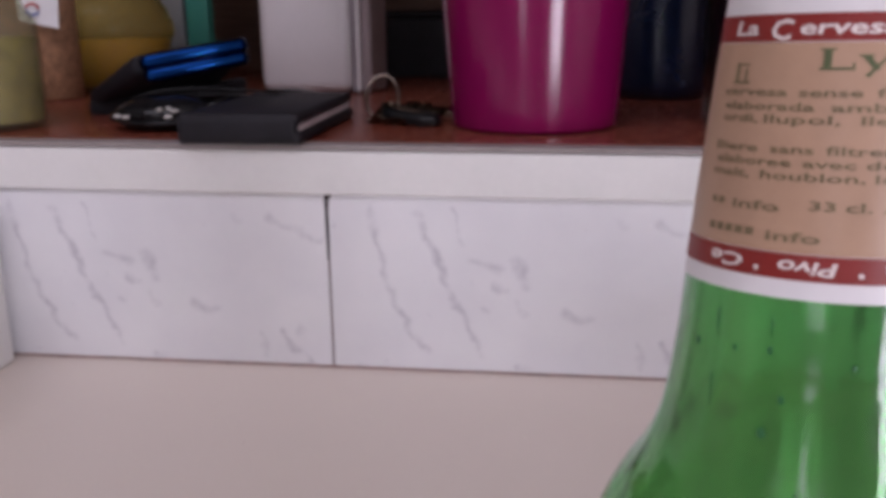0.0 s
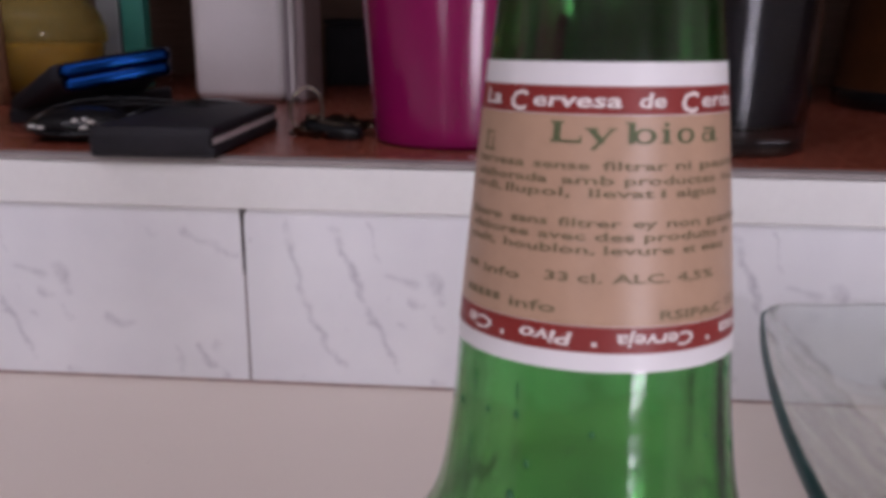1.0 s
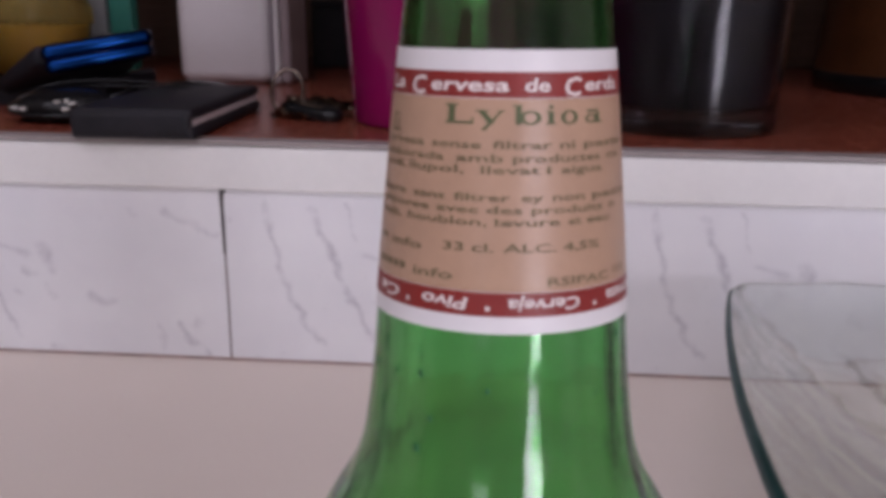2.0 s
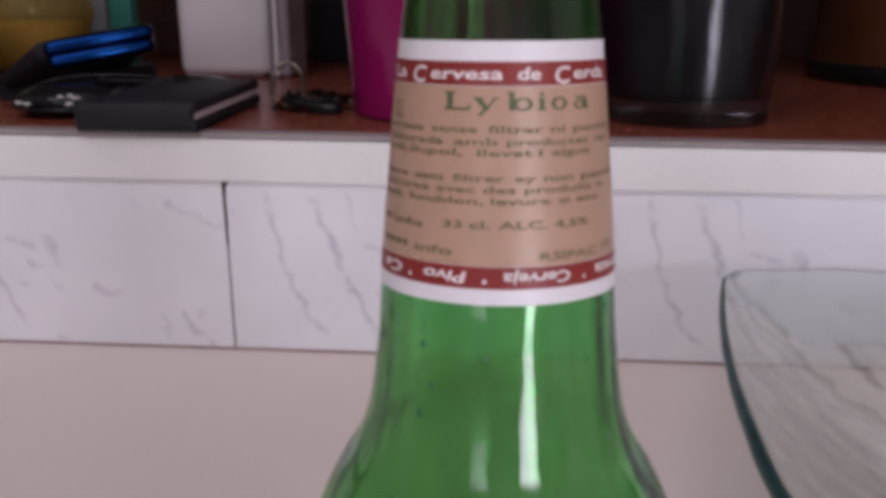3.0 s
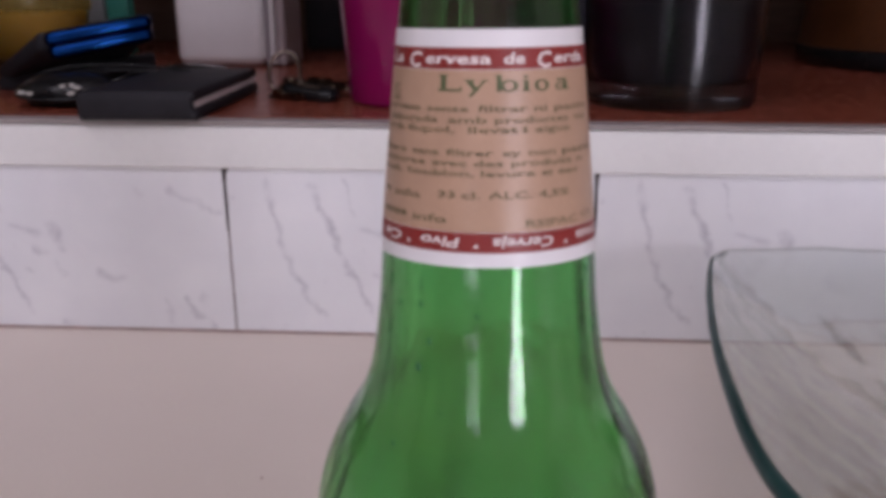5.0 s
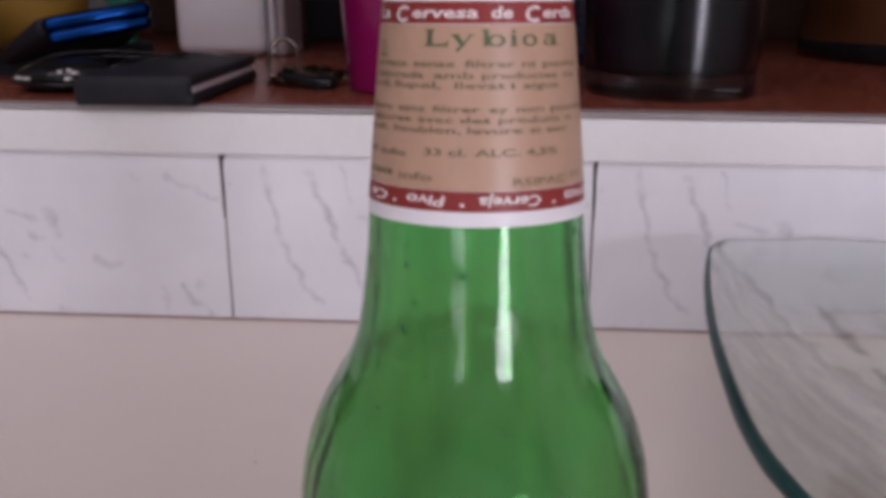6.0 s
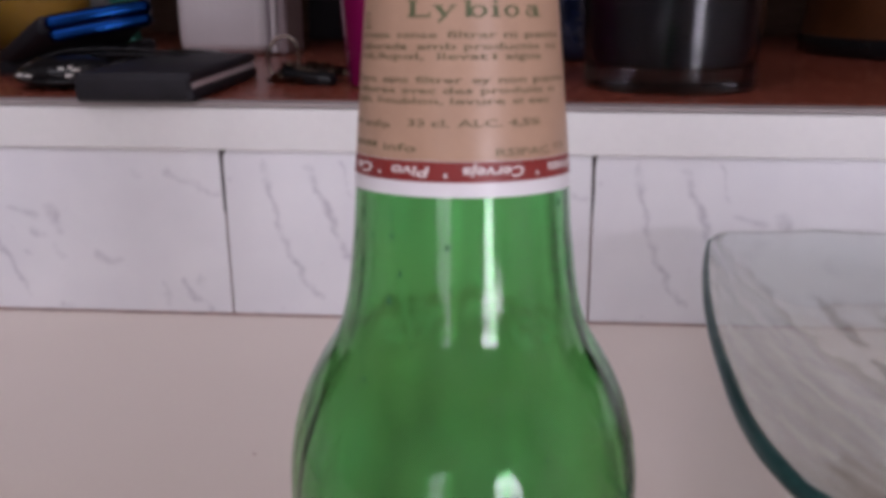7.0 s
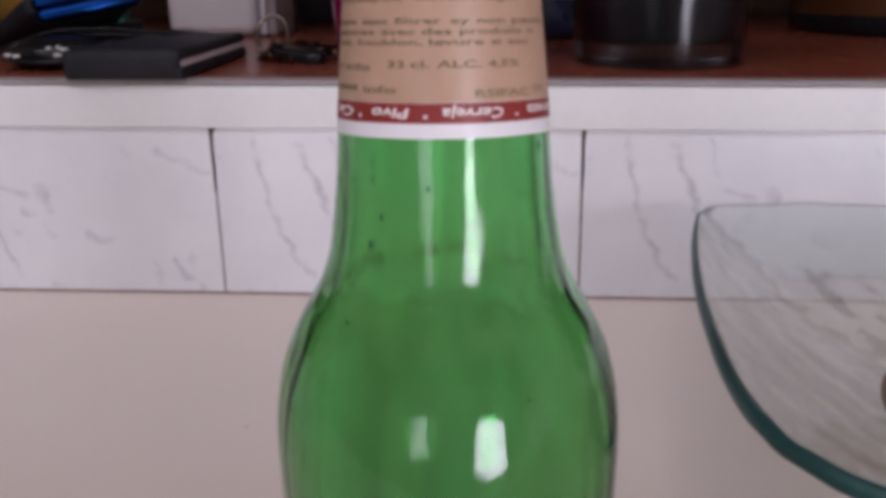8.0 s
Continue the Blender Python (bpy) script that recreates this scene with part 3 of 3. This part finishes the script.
        d.location, d.rotation_euler = (r * math.sin(rad(a)), -r * math.cos(rad(a)), z), (0, 0, rad(a))
    return top


bottle()

# ---- glass dish ----


def dish():
    top = thing("glass_dish", pose(0.3748, -0.1640, ZC, 0, 0, -7.3), "square pale teal glass dish with rippled sides", "dish")
    half, bulge, steps, rows = 0.1318, 0.0100, 320, 30
    line = []
    for side in range(4):
        for k in range(steps // 4):
            t = -1 + 2 * k / (steps // 4)
            line.append(Matrix.Rotation(side * math.pi / 2, 2) @ Vector((half + bulge * (1 - t * t), half * t)))
    for turn in range(190):
        gap = [min((i - steps * q // 4) % steps, (steps * q // 4 - i) % steps) if q != 2 else steps for i in range(steps) for q in (round(i / steps * 4) % 4,)]
        share = [1.0 if turn < 14 else min(1.0, max(0.0, (23 - g) / 11)) for g in gap]
        line = [line[i].lerp((line[i - 1] + line[i] * 2 + line[(i + 1) % steps]) / 4, share[i]) for i in range(steps)]

    def plan(i):
        """A square with bowed sides and rounded corners, one of them sharper."""
        return line[i % steps].x, line[i % steps].y

    def height(s, i):
        rise = max(0.0, (s - 0.42) / 0.58)
        a = 2 * math.pi * i / steps
        wave = 0.0022 * noise.noise(Vector((math.cos(a) * 4, math.sin(a) * 4, s * 3))) * min(1, rise * 4) * (1 - rise * 0.6)
        wave += 0.0030 * noise.noise(Vector((math.cos(a) * 7, math.sin(a) * 7, s * 8))) * min(1, rise * 3) * (1 - rise)
        wave += 0.0019 * noise.noise(Vector((a * 5 + 1.5 * noise.noise(Vector((a * 3, s * 4, 2))), s * 5, 7))) * max(0.0, rise - 0.35) * 1.5 * (1 - 0.6 * rise ** 4)
        return 0.006 + 0.052 * rise ** 1.5 + wave

    bm = bmesh.new()
    up, low = [], []
    for j in range(1, rows + 1):
        s = j / rows
        up.append([bm.verts.new((plan(i)[0] * s, plan(i)[1] * s, height(s, i) + 0.0000)) for i in range(steps)])
        low.append([bm.verts.new((plan(i)[0] * s, plan(i)[1] * s, height(s, i) - 0.0055 + 0.0037 * max(0, s - 0.9) * 10)) for i in range(steps)])
    ca, cb = bm.verts.new((0, 0, height(0, 0))), bm.verts.new((0, 0, height(0, 0) - 0.0055))
    for i in range(steps):
        k = (i + 1) % steps
        bm.faces.new((ca, up[0][i], up[0][k]))
        bm.faces.new((cb, low[0][k], low[0][i]))
        for j in range(rows - 1):
            bm.faces.new((up[j][i], up[j + 1][i], up[j + 1][k], up[j][k]))
            bm.faces.new((low[j][k], low[j + 1][k], low[j + 1][i], low[j][i]))
        bm.faces.new((up[-1][i], low[-1][i], low[-1][k], up[-1][k]))
    bmesh.ops.recalc_face_normals(bm, faces=bm.faces[:])
    part("dish_glass", bm, M_DISH, top, "rippled clear glass")
    part("rim", tube([(plan(i)[0] * 1.008, plan(i)[1] * 1.008, height(1, i) - 0.0027) for i in range(158, 403)], lambda i: 0.0006 + 0.0025 * math.sin(math.pi * i) ** 0.75 + 0.0002 * noise.noise(Vector((i * 40, 0, 0))), 10, False), M_DISHRIM, top, "dark teal polished glass edge")
    return top


dish()
pebble = part("walnut", blob(0.012, 0.011, 0.014, 2.0, 0.12, 0.15), M_PEBBLE)
pebble.location = (0.3145, -0.152, ZC + 0.0200)
tagged(pebble, "small brown nut lying in the glass dish", "nut")

# ---- things on the shelf ----


def jar(name, x, y, r, shoulder, neck_r, total, fill, content, label, category, seg=48):
    top = thing(name, pose(x, y, sz(x)), label, category)
    wall = smooth_line([(r * .90, 0.0), (r * .98, .003), (r, .010), (r, shoulder - .010), (r * .96, shoulder), (neck_r, shoulder + .012), (neck_r, total)], 4)
    inner = [(a - .0016, b) for a, b in wall if b > .003]
    part("jar_glass", lathe([(0, 0.0)] + wall + inner[::-1] + [(0, .0032)], seg), M_JAR, top, "clear glass jar")
    side = [(a - .0022, max(b, .0038)) for a, b in wall if b <= fill]
    part("contents", lathe([(0, .0038)] + side + [(side[-1][0], fill), (0, fill + .0006)], seg), content, top)
    return top


must = jar("sauce_jar", -0.2120, 0.055, 0.0295, 0.062, 0.0220, 0.115, 0.052, M_MUSTARD, "clear glass jar of mustard-green sauce on the shelf", "jar")
part("lid", lathe([(0, .128), (.0235, .128), (.0255, .1265), (.0255, .116), (0, .116)]), M_STRIP, must)

honey = thing("preserve_jar", pose(-0.274, 0.335, sz(-.27)), "round ribbed glass jar half full of orange preserve", "jar")
wall = smooth_line([(.0310, 0.0), (.0355, .003), (.0425, .013), (.0485, .028), (.0518, .044), (.0522, .055), (.0495, .068), (.0430, .077), (.0400, .080), (.0400, .086)], 4)
part("jar_glass", lathe([(0, 0.0)] + wall + [(a - .0016, b) for a, b in wall[::-1] if b > .003] + [(0, .0032)], 64), M_AMBERJAR, honey, "amber-tinted ribbed glass")
side = [(a - .0022, max(b, .0038)) for a, b in wall if b <= .043]
part("contents", lathe([(0, .0038)] + side + [(side[-1][0], .043), (0, .0436)], 64), M_HONEY, honey)
for i in range(40):
    a = 2 * math.pi * i / 40
    part("rib", tube([(0.0522 * math.cos(a), 0.0522 * math.sin(a), .044), (0.0530 * math.cos(a), 0.0530 * math.sin(a), .050), (0.0515 * math.cos(a), 0.0515 * math.sin(a), .060)], 0.0011, 5, False), M_AMBERJAR, honey)
part("lid", lathe([(0, .100), (.0405, .100), (.0425, .098), (.0425, .0865), (0, .0865)]), M_HONEY, honey, "orange screw lid")

cork = thing("cork_canister", pose(-0.2855, 0.235, sz(-0.2855)), "cork-covered canister with a white paper tag", "canister")
part("body", lathe([(0, 0), (.0285, 0), (.030, .002), (.030, .078), (.0285, .080), (0, .080)]), M_CORK, cork)
tag = part("paper_tag", slab([(.008, -.0345, .060), (.034, -.0270, .054), (.036, -.0265, .080), (.006, -.0350, .086)], 0.0004, axis=(0.2, -1, 0)), M_PAPER, cork, "white paper tag with a small printed mark", smooth=False)
for a, m in ((0, M_LOGO_R), (180, M_LOGO_B)):
    part("printed_mark", tube([(.0180 + .0042 * math.cos(radians(a + k * 18)), -.0330 + .0012 * math.cos(radians(a + k * 18)), .068 + .0042 * math.sin(radians(a + k * 18))) for k in range(10)], 0.0009, 6, False), m, cork)


def carton(name, x, y, w, d, h, turn, material, label):
    top = thing(name, pose(x, y, sz(x), 0, 0, turn), label, "carton", "cartons at the back of the shelf")
    part("carton_body", box(-w / 2, w / 2, -d / 2, d / 2, 0, h, 0.001), material, top, smooth=False)
    part("carton_flap", box(-w / 2 + .001, w / 2 - .001, -d / 2 + .001, d / 2 - .001, h, h + .0012, 0.0004), material, top, smooth=False)
    return top


carton("carton", -0.2490, 0.42, 0.020, 0.02, 0.16, 4, M_PALETEAL, "pale grey carton standing on the shelf")
carton("carton", -0.2265, 0.425, 0.021, 0.02, 0.17, 4, M_TEAL, "teal green carton standing on the shelf")

# folded phone propped in its black pouch
phone = thing("pocket_phone", pose(0, 0, 0.0012), "blue metallic pocket phone propped on a black pouch", "phone")


def bar(a, b, r_in, r_up, material, name, label=""):
    """A bar with rounded sides from a to b."""
    a, b = Vector(a), Vector(b)
    t = (b - a).normalized()
    side = t.cross(Vector((0, 0, 1))).normalized()
    up = side.cross(t)
    bm = bmesh.new()
    rings = []
    for k, f in ((0.0, .55), (.03, .9), (.07, 1), (.93, 1), (.97, .9), (1.0, .55)):
        c = a + (b - a) * k
        rings.append([bm.verts.new(c + side * r_in * f * math.copysign(abs(math.cos(q)) ** .6, math.cos(q)) + up * r_up * f * math.copysign(abs(math.sin(q)) ** .6, math.sin(q))) for q in [2 * math.pi * i / 24 for i in range(24)]])
    for p, q in zip(rings, rings[1:]):
        for i in range(24):
            bm.faces.new((p[i], p[(i + 1) % 24], q[(i + 1) % 24], q[i]))
    bm.faces.new(rings[0]), bm.faces.new(rings[-1])
    bmesh.ops.recalc_face_normals(bm, faces=bm.faces[:])
    return part(name, bm, material, phone, label)


bar((-0.132, 0.082, 1.0570), (-0.0730, 0.108, 1.0672), 0.012, 0.0050, M_BLUE, "upper_shell", "blue anodised half shell")
bar((-0.130, 0.082, 1.0490), (-0.0730, 0.108, 1.0594), 0.012, 0.0048, M_BLUE, "lower_shell", "blue anodised half shell")
bar((-0.129, 0.084, 1.0532), (-0.0745, 0.109, 1.0633), 0.0112, 0.0016, M_GLOSSBLACK, "hinge_gap", "black gap between the shells")
part("pouch", slab([(-0.135, 0.080, 1.0625), (-0.082, 0.122, 1.067), (-0.130, 0.172, 1.040), (-0.193, 0.130, 1.0365)], 0.013, 0.004, 3, (0, 0, -1)), M_BLACK, phone, "black pouch leaning down to the shelf")
part("stand", slab([(-0.190, 0.122, 1.031), (-0.108, 0.112, 1.040), (-0.092, 0.160, 1.044), (-0.165, 0.172, 1.033)], 0.0188, 0.003, 2, (0, 0, -1)), M_BLACK, phone)

shades = thing("sunglasses", pose(-0.1065, 0.054, sz(-0.107)), "glossy black folded sunglasses with small pale painted glints", "sunglasses")
part("lens", blob(0.0302, 0.0215, 0.0105, 1.0, 0.10, 0.35), M_GLOSSBLACK, shades, "dark glossy curved lens").location = (0, 0, 0.0085)
part("lens_rim", tube([(0.0306 * math.cos(a), 0.0222 * math.sin(a), 0.0085 + 0.0030 * math.sin(a)) for a in [2 * math.pi * i / 40 for i in range(40)]], 0.0013, 8), M_GLOSSBLACK, shades, "thin black frame rim")
part("lens", blob(0.0290, 0.0200, 0.0095, 4.0, 0.10, 0.35), M_GLOSSBLACK, shades, "dark glossy curved lens").location = (0.052, 0.074, 0.0078)
part("bridge", tube([(0.020, 0.016, .011), (0.026, 0.030, .0145), (0.031, 0.046, .0145), (0.035, 0.058, .011)], 0.0016, 8, False), M_GLOSSBLACK, shades)
for lift, off in ((0.0, 0.0), (-0.004, 0.007)):
    temple = smooth_line([(-.0310, .002, .0085), (-.0270, .014 + off, .0150 + lift), (-.0120, .024 + off, .0195 + lift), (.0120, .030 + off, .0205 + lift), (.0400, .036 + off, .0185 + lift), (.0680, .046 + off, .0120 + lift), (.080, .054 + off, .0050)], 5)
    part("temple", tube(temple, lambda i: 0.0006 + 0.0006 * i, 8, False), M_GLOSSBLACK, shades, "slim curved temple arm")
# pale chips stand in for highlights on the glossy lens
for x, z, w in ((-0.0205, .0092, .0019), (-0.0140, .0090, .0019), (0.006, .0130, .0014), (0.0105, .0136, .0012), (0.0140, .0122, .0022), (0.011, .0092, .0021)):
    c = part("glint_chip", box(-w, w, -.0013, .0013, -.0007, .0007, 0.0004), M_GLINT, shades, smooth=False)
    c.location = (x, -0.0219 * math.sqrt(max(0.05, 1 - (x / .0302) ** 2 - ((z - .0085) / .0105) ** 2)) - .0003, z)

wallet = thing("wallet", pose(-0.0420, 0.0560, sz(-0.042), 0, 0, 0), "black leather wallet with pale cards in its side", "wallet")
part("lower_cover", box(-.0325, .0320, -.062, .064, 0, .0062, 0.0022, 3), M_BLACK, wallet)
part("upper_cover", box(-.0325, .0315, -.062, .064, .0098, .0155, 0.0024, 3), M_BLACK, wallet)
part("spine", box(-.0328, .0160, -.0622, .063, .0010, .0146, 0.0030, 3), M_BLACK, wallet)
part("front_fold", box(-.0322, .0300, -.0626, -.052, .0012, .0140, 0.0028, 3), M_BLACK, wallet)
part("card_stack", box(0, .0306, -.0580, .060, .0064, .0096, 0.0004), M_CARD, wallet, "pale card edges", smooth=False)

drive = thing("white_device", pose(-0.0830, 0.300, sz(-0.0830), 0, 0, -8), "upright white plastic box with rounded corners", "electronic box")
part("shell", box(-.0425, .0385, -.014, .010, 0, .150, 0.010, 4), M_WHITEPLASTIC, drive)
part("side_strip", box(.0380, .0412, -.010, .034, 0.001, .147, 0.001, 2), M_GREYPLASTIC, drive, "grey side strip", smooth=False)
part("side_trim", box(.0412, .0455, -.009, .035, 0.001, .148, 0.0015, 2), M_WHITEPLASTIC, drive, "narrow white trim strip", smooth=False)
part("side_panel", box(.0455, .0540, -.006, .036, 0.0, .148, 0.003, 2), M_MAUVE, drive, "mauve-grey side panel", smooth=False)
part("rear_body", box(-.040, .0380, .0102, .034, 0, .146, 0.004, 2), M_GREYPLASTIC, drive, smooth=False)

blackbox = thing("black_box", pose(-0.012, 0.50, sz(-0.012), 0, 0, 0), "plain black box at the back of the shelf", "box")
part("box_body", box(-.040, .034, -.03, .05, 0, .060, 0.003), M_BLACK, blackbox, smooth=False)
part("box_lid", box(-.041, .035, -.031, .051, .0605, .066, 0.002), M_BLACK, blackbox, smooth=False)

# key ring
keys = thing("key_bunch", pose(0.003, 0, 0.0005), "bunch of keys with a black fob on a steel ring", "keys")
for lift, turn in ((0.0, 0.0), (0.0007, 0.12)):
    ring = []
    for i in range(36):
        a = 2 * math.pi * i / 36
        ring.append((0.0095 + 0.0100 * math.cos(a), 0.100 + lift + (0.004 + turn * .01) * math.sin(a), ZL + 0.0143 + 0.0130 * math.sin(a)))
    part("ring_coil", tube(ring, 0.0012, 8), M_BRASS, keys, "thin steel split ring")
part("fob", slab([(-.018, -.006, 0), (-.012, -.0085, 0), (.012, -.008, 0), (.019, -.004, 0), (.019, .004, 0), (.010, .008, 0), (-.012, .008, 0), (-.018, .005, 0)], 0.0082, 0.0030, 3, (0, 0, 1)), M_GLOSSBLACK, keys, "black plastic fob").matrix_basis = pose(0.030, 0.080, ZL + 0.0010, 8, 7, -24)


def key(x, y, z, turn, tip, roll, length):
    """A flat key: a round head with a hole's rim and a notched blade."""
    head = [(0.0055 * math.cos(k * math.pi / 8) - 0.004, 0.0055 * math.sin(k * math.pi / 8), 0) for k in range(3, 14)]
    blade = [(0.001, -.0022, 0), (length, -.0022, 0), (length + .0015, 0, 0)] + [(length - .0016 * k, .0012 if k % 2 else .0022, 0) for k in range(int(length / .0016) - 1)]
    ob = part("key", slab(head + blade, 0.0016, axis=(0, 0, 1)), M_KEY, keys, "worn brassy flat key", smooth=False)
    ob.matrix_basis = pose(x, y, ZL + z, roll, tip, turn)
    return ob


key(0.016, 0.092, 0.0050, -18, 8, 20, 0.020)
key(0.022, 0.080, 0.0082, -20, 8, -40, 0.016)
key(0.014, 0.078, 0.0020, -30, -2, -50, 0.015)
key(0.040, 0.096, 0.0070, 25, 6, -45, 0.014)
key(0.018, 0.100, 0.0085, 4, 6, 8, 0.026)
key(0.010, 0.085, 0.0015, -40, 3, 8, 0.016)
key(0.022, 0.104, 0.0035, 10, 1, 50, 0.024)
key(0.034, 0.090, 0.0078, 4, 10, 35, 0.014)
key(0.046, 0.092, 0.0045, -6, 2, -20, 0.016)

# pink tumbler
pink = thing("pink_tumbler", pose(0.1047, 0.0865, sz(0.1047)), "magenta plastic tumbler standing on the shelf", "tumbler")
wall = smooth_line([(.0455, 0), (.0472, .0016), (.0480, .006), (.0512, .050), (.0553, .105), (.0562, .118)], 4)
part("cup", lathe([(0, .0015), (.040, .0015), (.0415, 0)] + wall + [(.0556, .1188)] + [(a - .0022, b) for a, b in wall[::-1] if b > .004] + [(0, .0045)], 72), M_PINK, pink)
part("rim", tube([(.0555 * math.cos(2 * math.pi * i / 72), .0555 * math.sin(2 * math.pi * i / 72), .1186) for i in range(72)], 0.0016, 8), M_PINK, pink)
part("foot", tube([(.0440 * math.cos(2 * math.pi * i / 72), .0440 * math.sin(2 * math.pi * i / 72), .0012) for i in range(72)], 0.0012, 8), M_PINK, pink)

# dark mug behind
navy = thing("navy_mug", pose(0.196, 0.265, sz(0.196)), "dark navy glazed mug half hidden on the shelf", "mug")
wall = smooth_line([(.030, 0), (.033, .002), (.036, .010), (.038, .050), (.038, .100)], 4)
part("mug_body", lathe([(0, 0)] + wall + [(.0370, .1012)] + [(a - .003, b) for a, b in wall[::-1] if b > .008] + [(0, .008)], 48), M_NAVY, navy)
part("mug_handle", tube([(-.036 - .024 * math.sin(math.pi * k / 12), 0, .022 + .060 * k / 12) for k in range(13)], 0.0045, 8, False), M_NAVY, navy)

# thick-bottomed dark candle glass
tumbler = thing("candle_glass", pose(0.2505, 0.0830, sz(0.2505)), "heavy smoky glass filled with charcoal wax", "candle glass")
wall = smooth_line([(.0465, 0), (.0488, .0012), (.0498, .006), (.0515, .040), (.0545, .110), (.0555, .135)], 4)
inner = smooth_line([(.0525, .135), (.0510, .110), (.0482, .040), (.0465, .020), (.0400, .0130), (.0, .0118)], 4)
part("glass_wall", lathe([(0, .0006), (.042, .0006), (.0445, 0)] + wall + [(.0540, .1362)] + inner, 72), glass("smoky_thick_glass", (0.40, 0.38, 0.41), 0.14, 1.28, 0.0015, 60.0, (1, 1, 0.15)), tumbler, "smoky glass with a thick base")
wax = [(max(0.0, a - .0003), b + .0003) for a, b in inner[::-1] if b < .112]
part("wax", lathe(wax + [(0, .1125)], 72), M_CHARCOAL, tumbler, "glossy charcoal filling")

# large dark pot
pot = thing("brown_pot", pose(0.520, 0.335, sz(0.520)), "large dark amber glazed pot with a black foot", "pot")
part("pot_body", lathe(smooth_line([(.112, .0165), (.110, .030), (.108, .060), (.104, .110), (.098, .150)], 4) + [(.094, .152), (.090, .150), (.096, .030), (0, .020)], 72), M_AMBER, pot)
part("foot", lathe([(0, 0), (.109, 0), (.1125, .002), (.1130, .014), (.112, .0164), (0, .0164)], 72), M_GLOSSBLACK, pot, "black foot ring")

for x in (0.0, 0.2, 0.4, -0.2):
    part("joint_grime", slab([(x - .0011, -.0002, .9954), (x + .0034, -.0002, .9955), (x + .0012, -.0002, .9928), (x + .0007, -.0002, .986), (x + .0009, -.0002, .975), (x + .0005, -.0002, .962), (x - .0005, -.0002, .960), (x - .0008, -.0002, .985)], 0.0004, axis=(0, 1, 0)), M_GRIME, strip, "dark grime at the top of a joint", smooth=False)

# ---- tiles ----
TW, TH = 0.2, 0.0961
tile_mesh = None
for i in range(-4, 5):
    if tile_mesh is None:
        t = part("tile", box(0.0005, TW - 0.0005, 0, 0.008, 0.0012, TH, 0.0006, 2), M_TILE, strip, smooth=False)
        tile_mesh = t.data
    else:
        t = new("tile", tile_mesh)
        t.parent = strip
    t.location = (i * TW, 0, ZC)
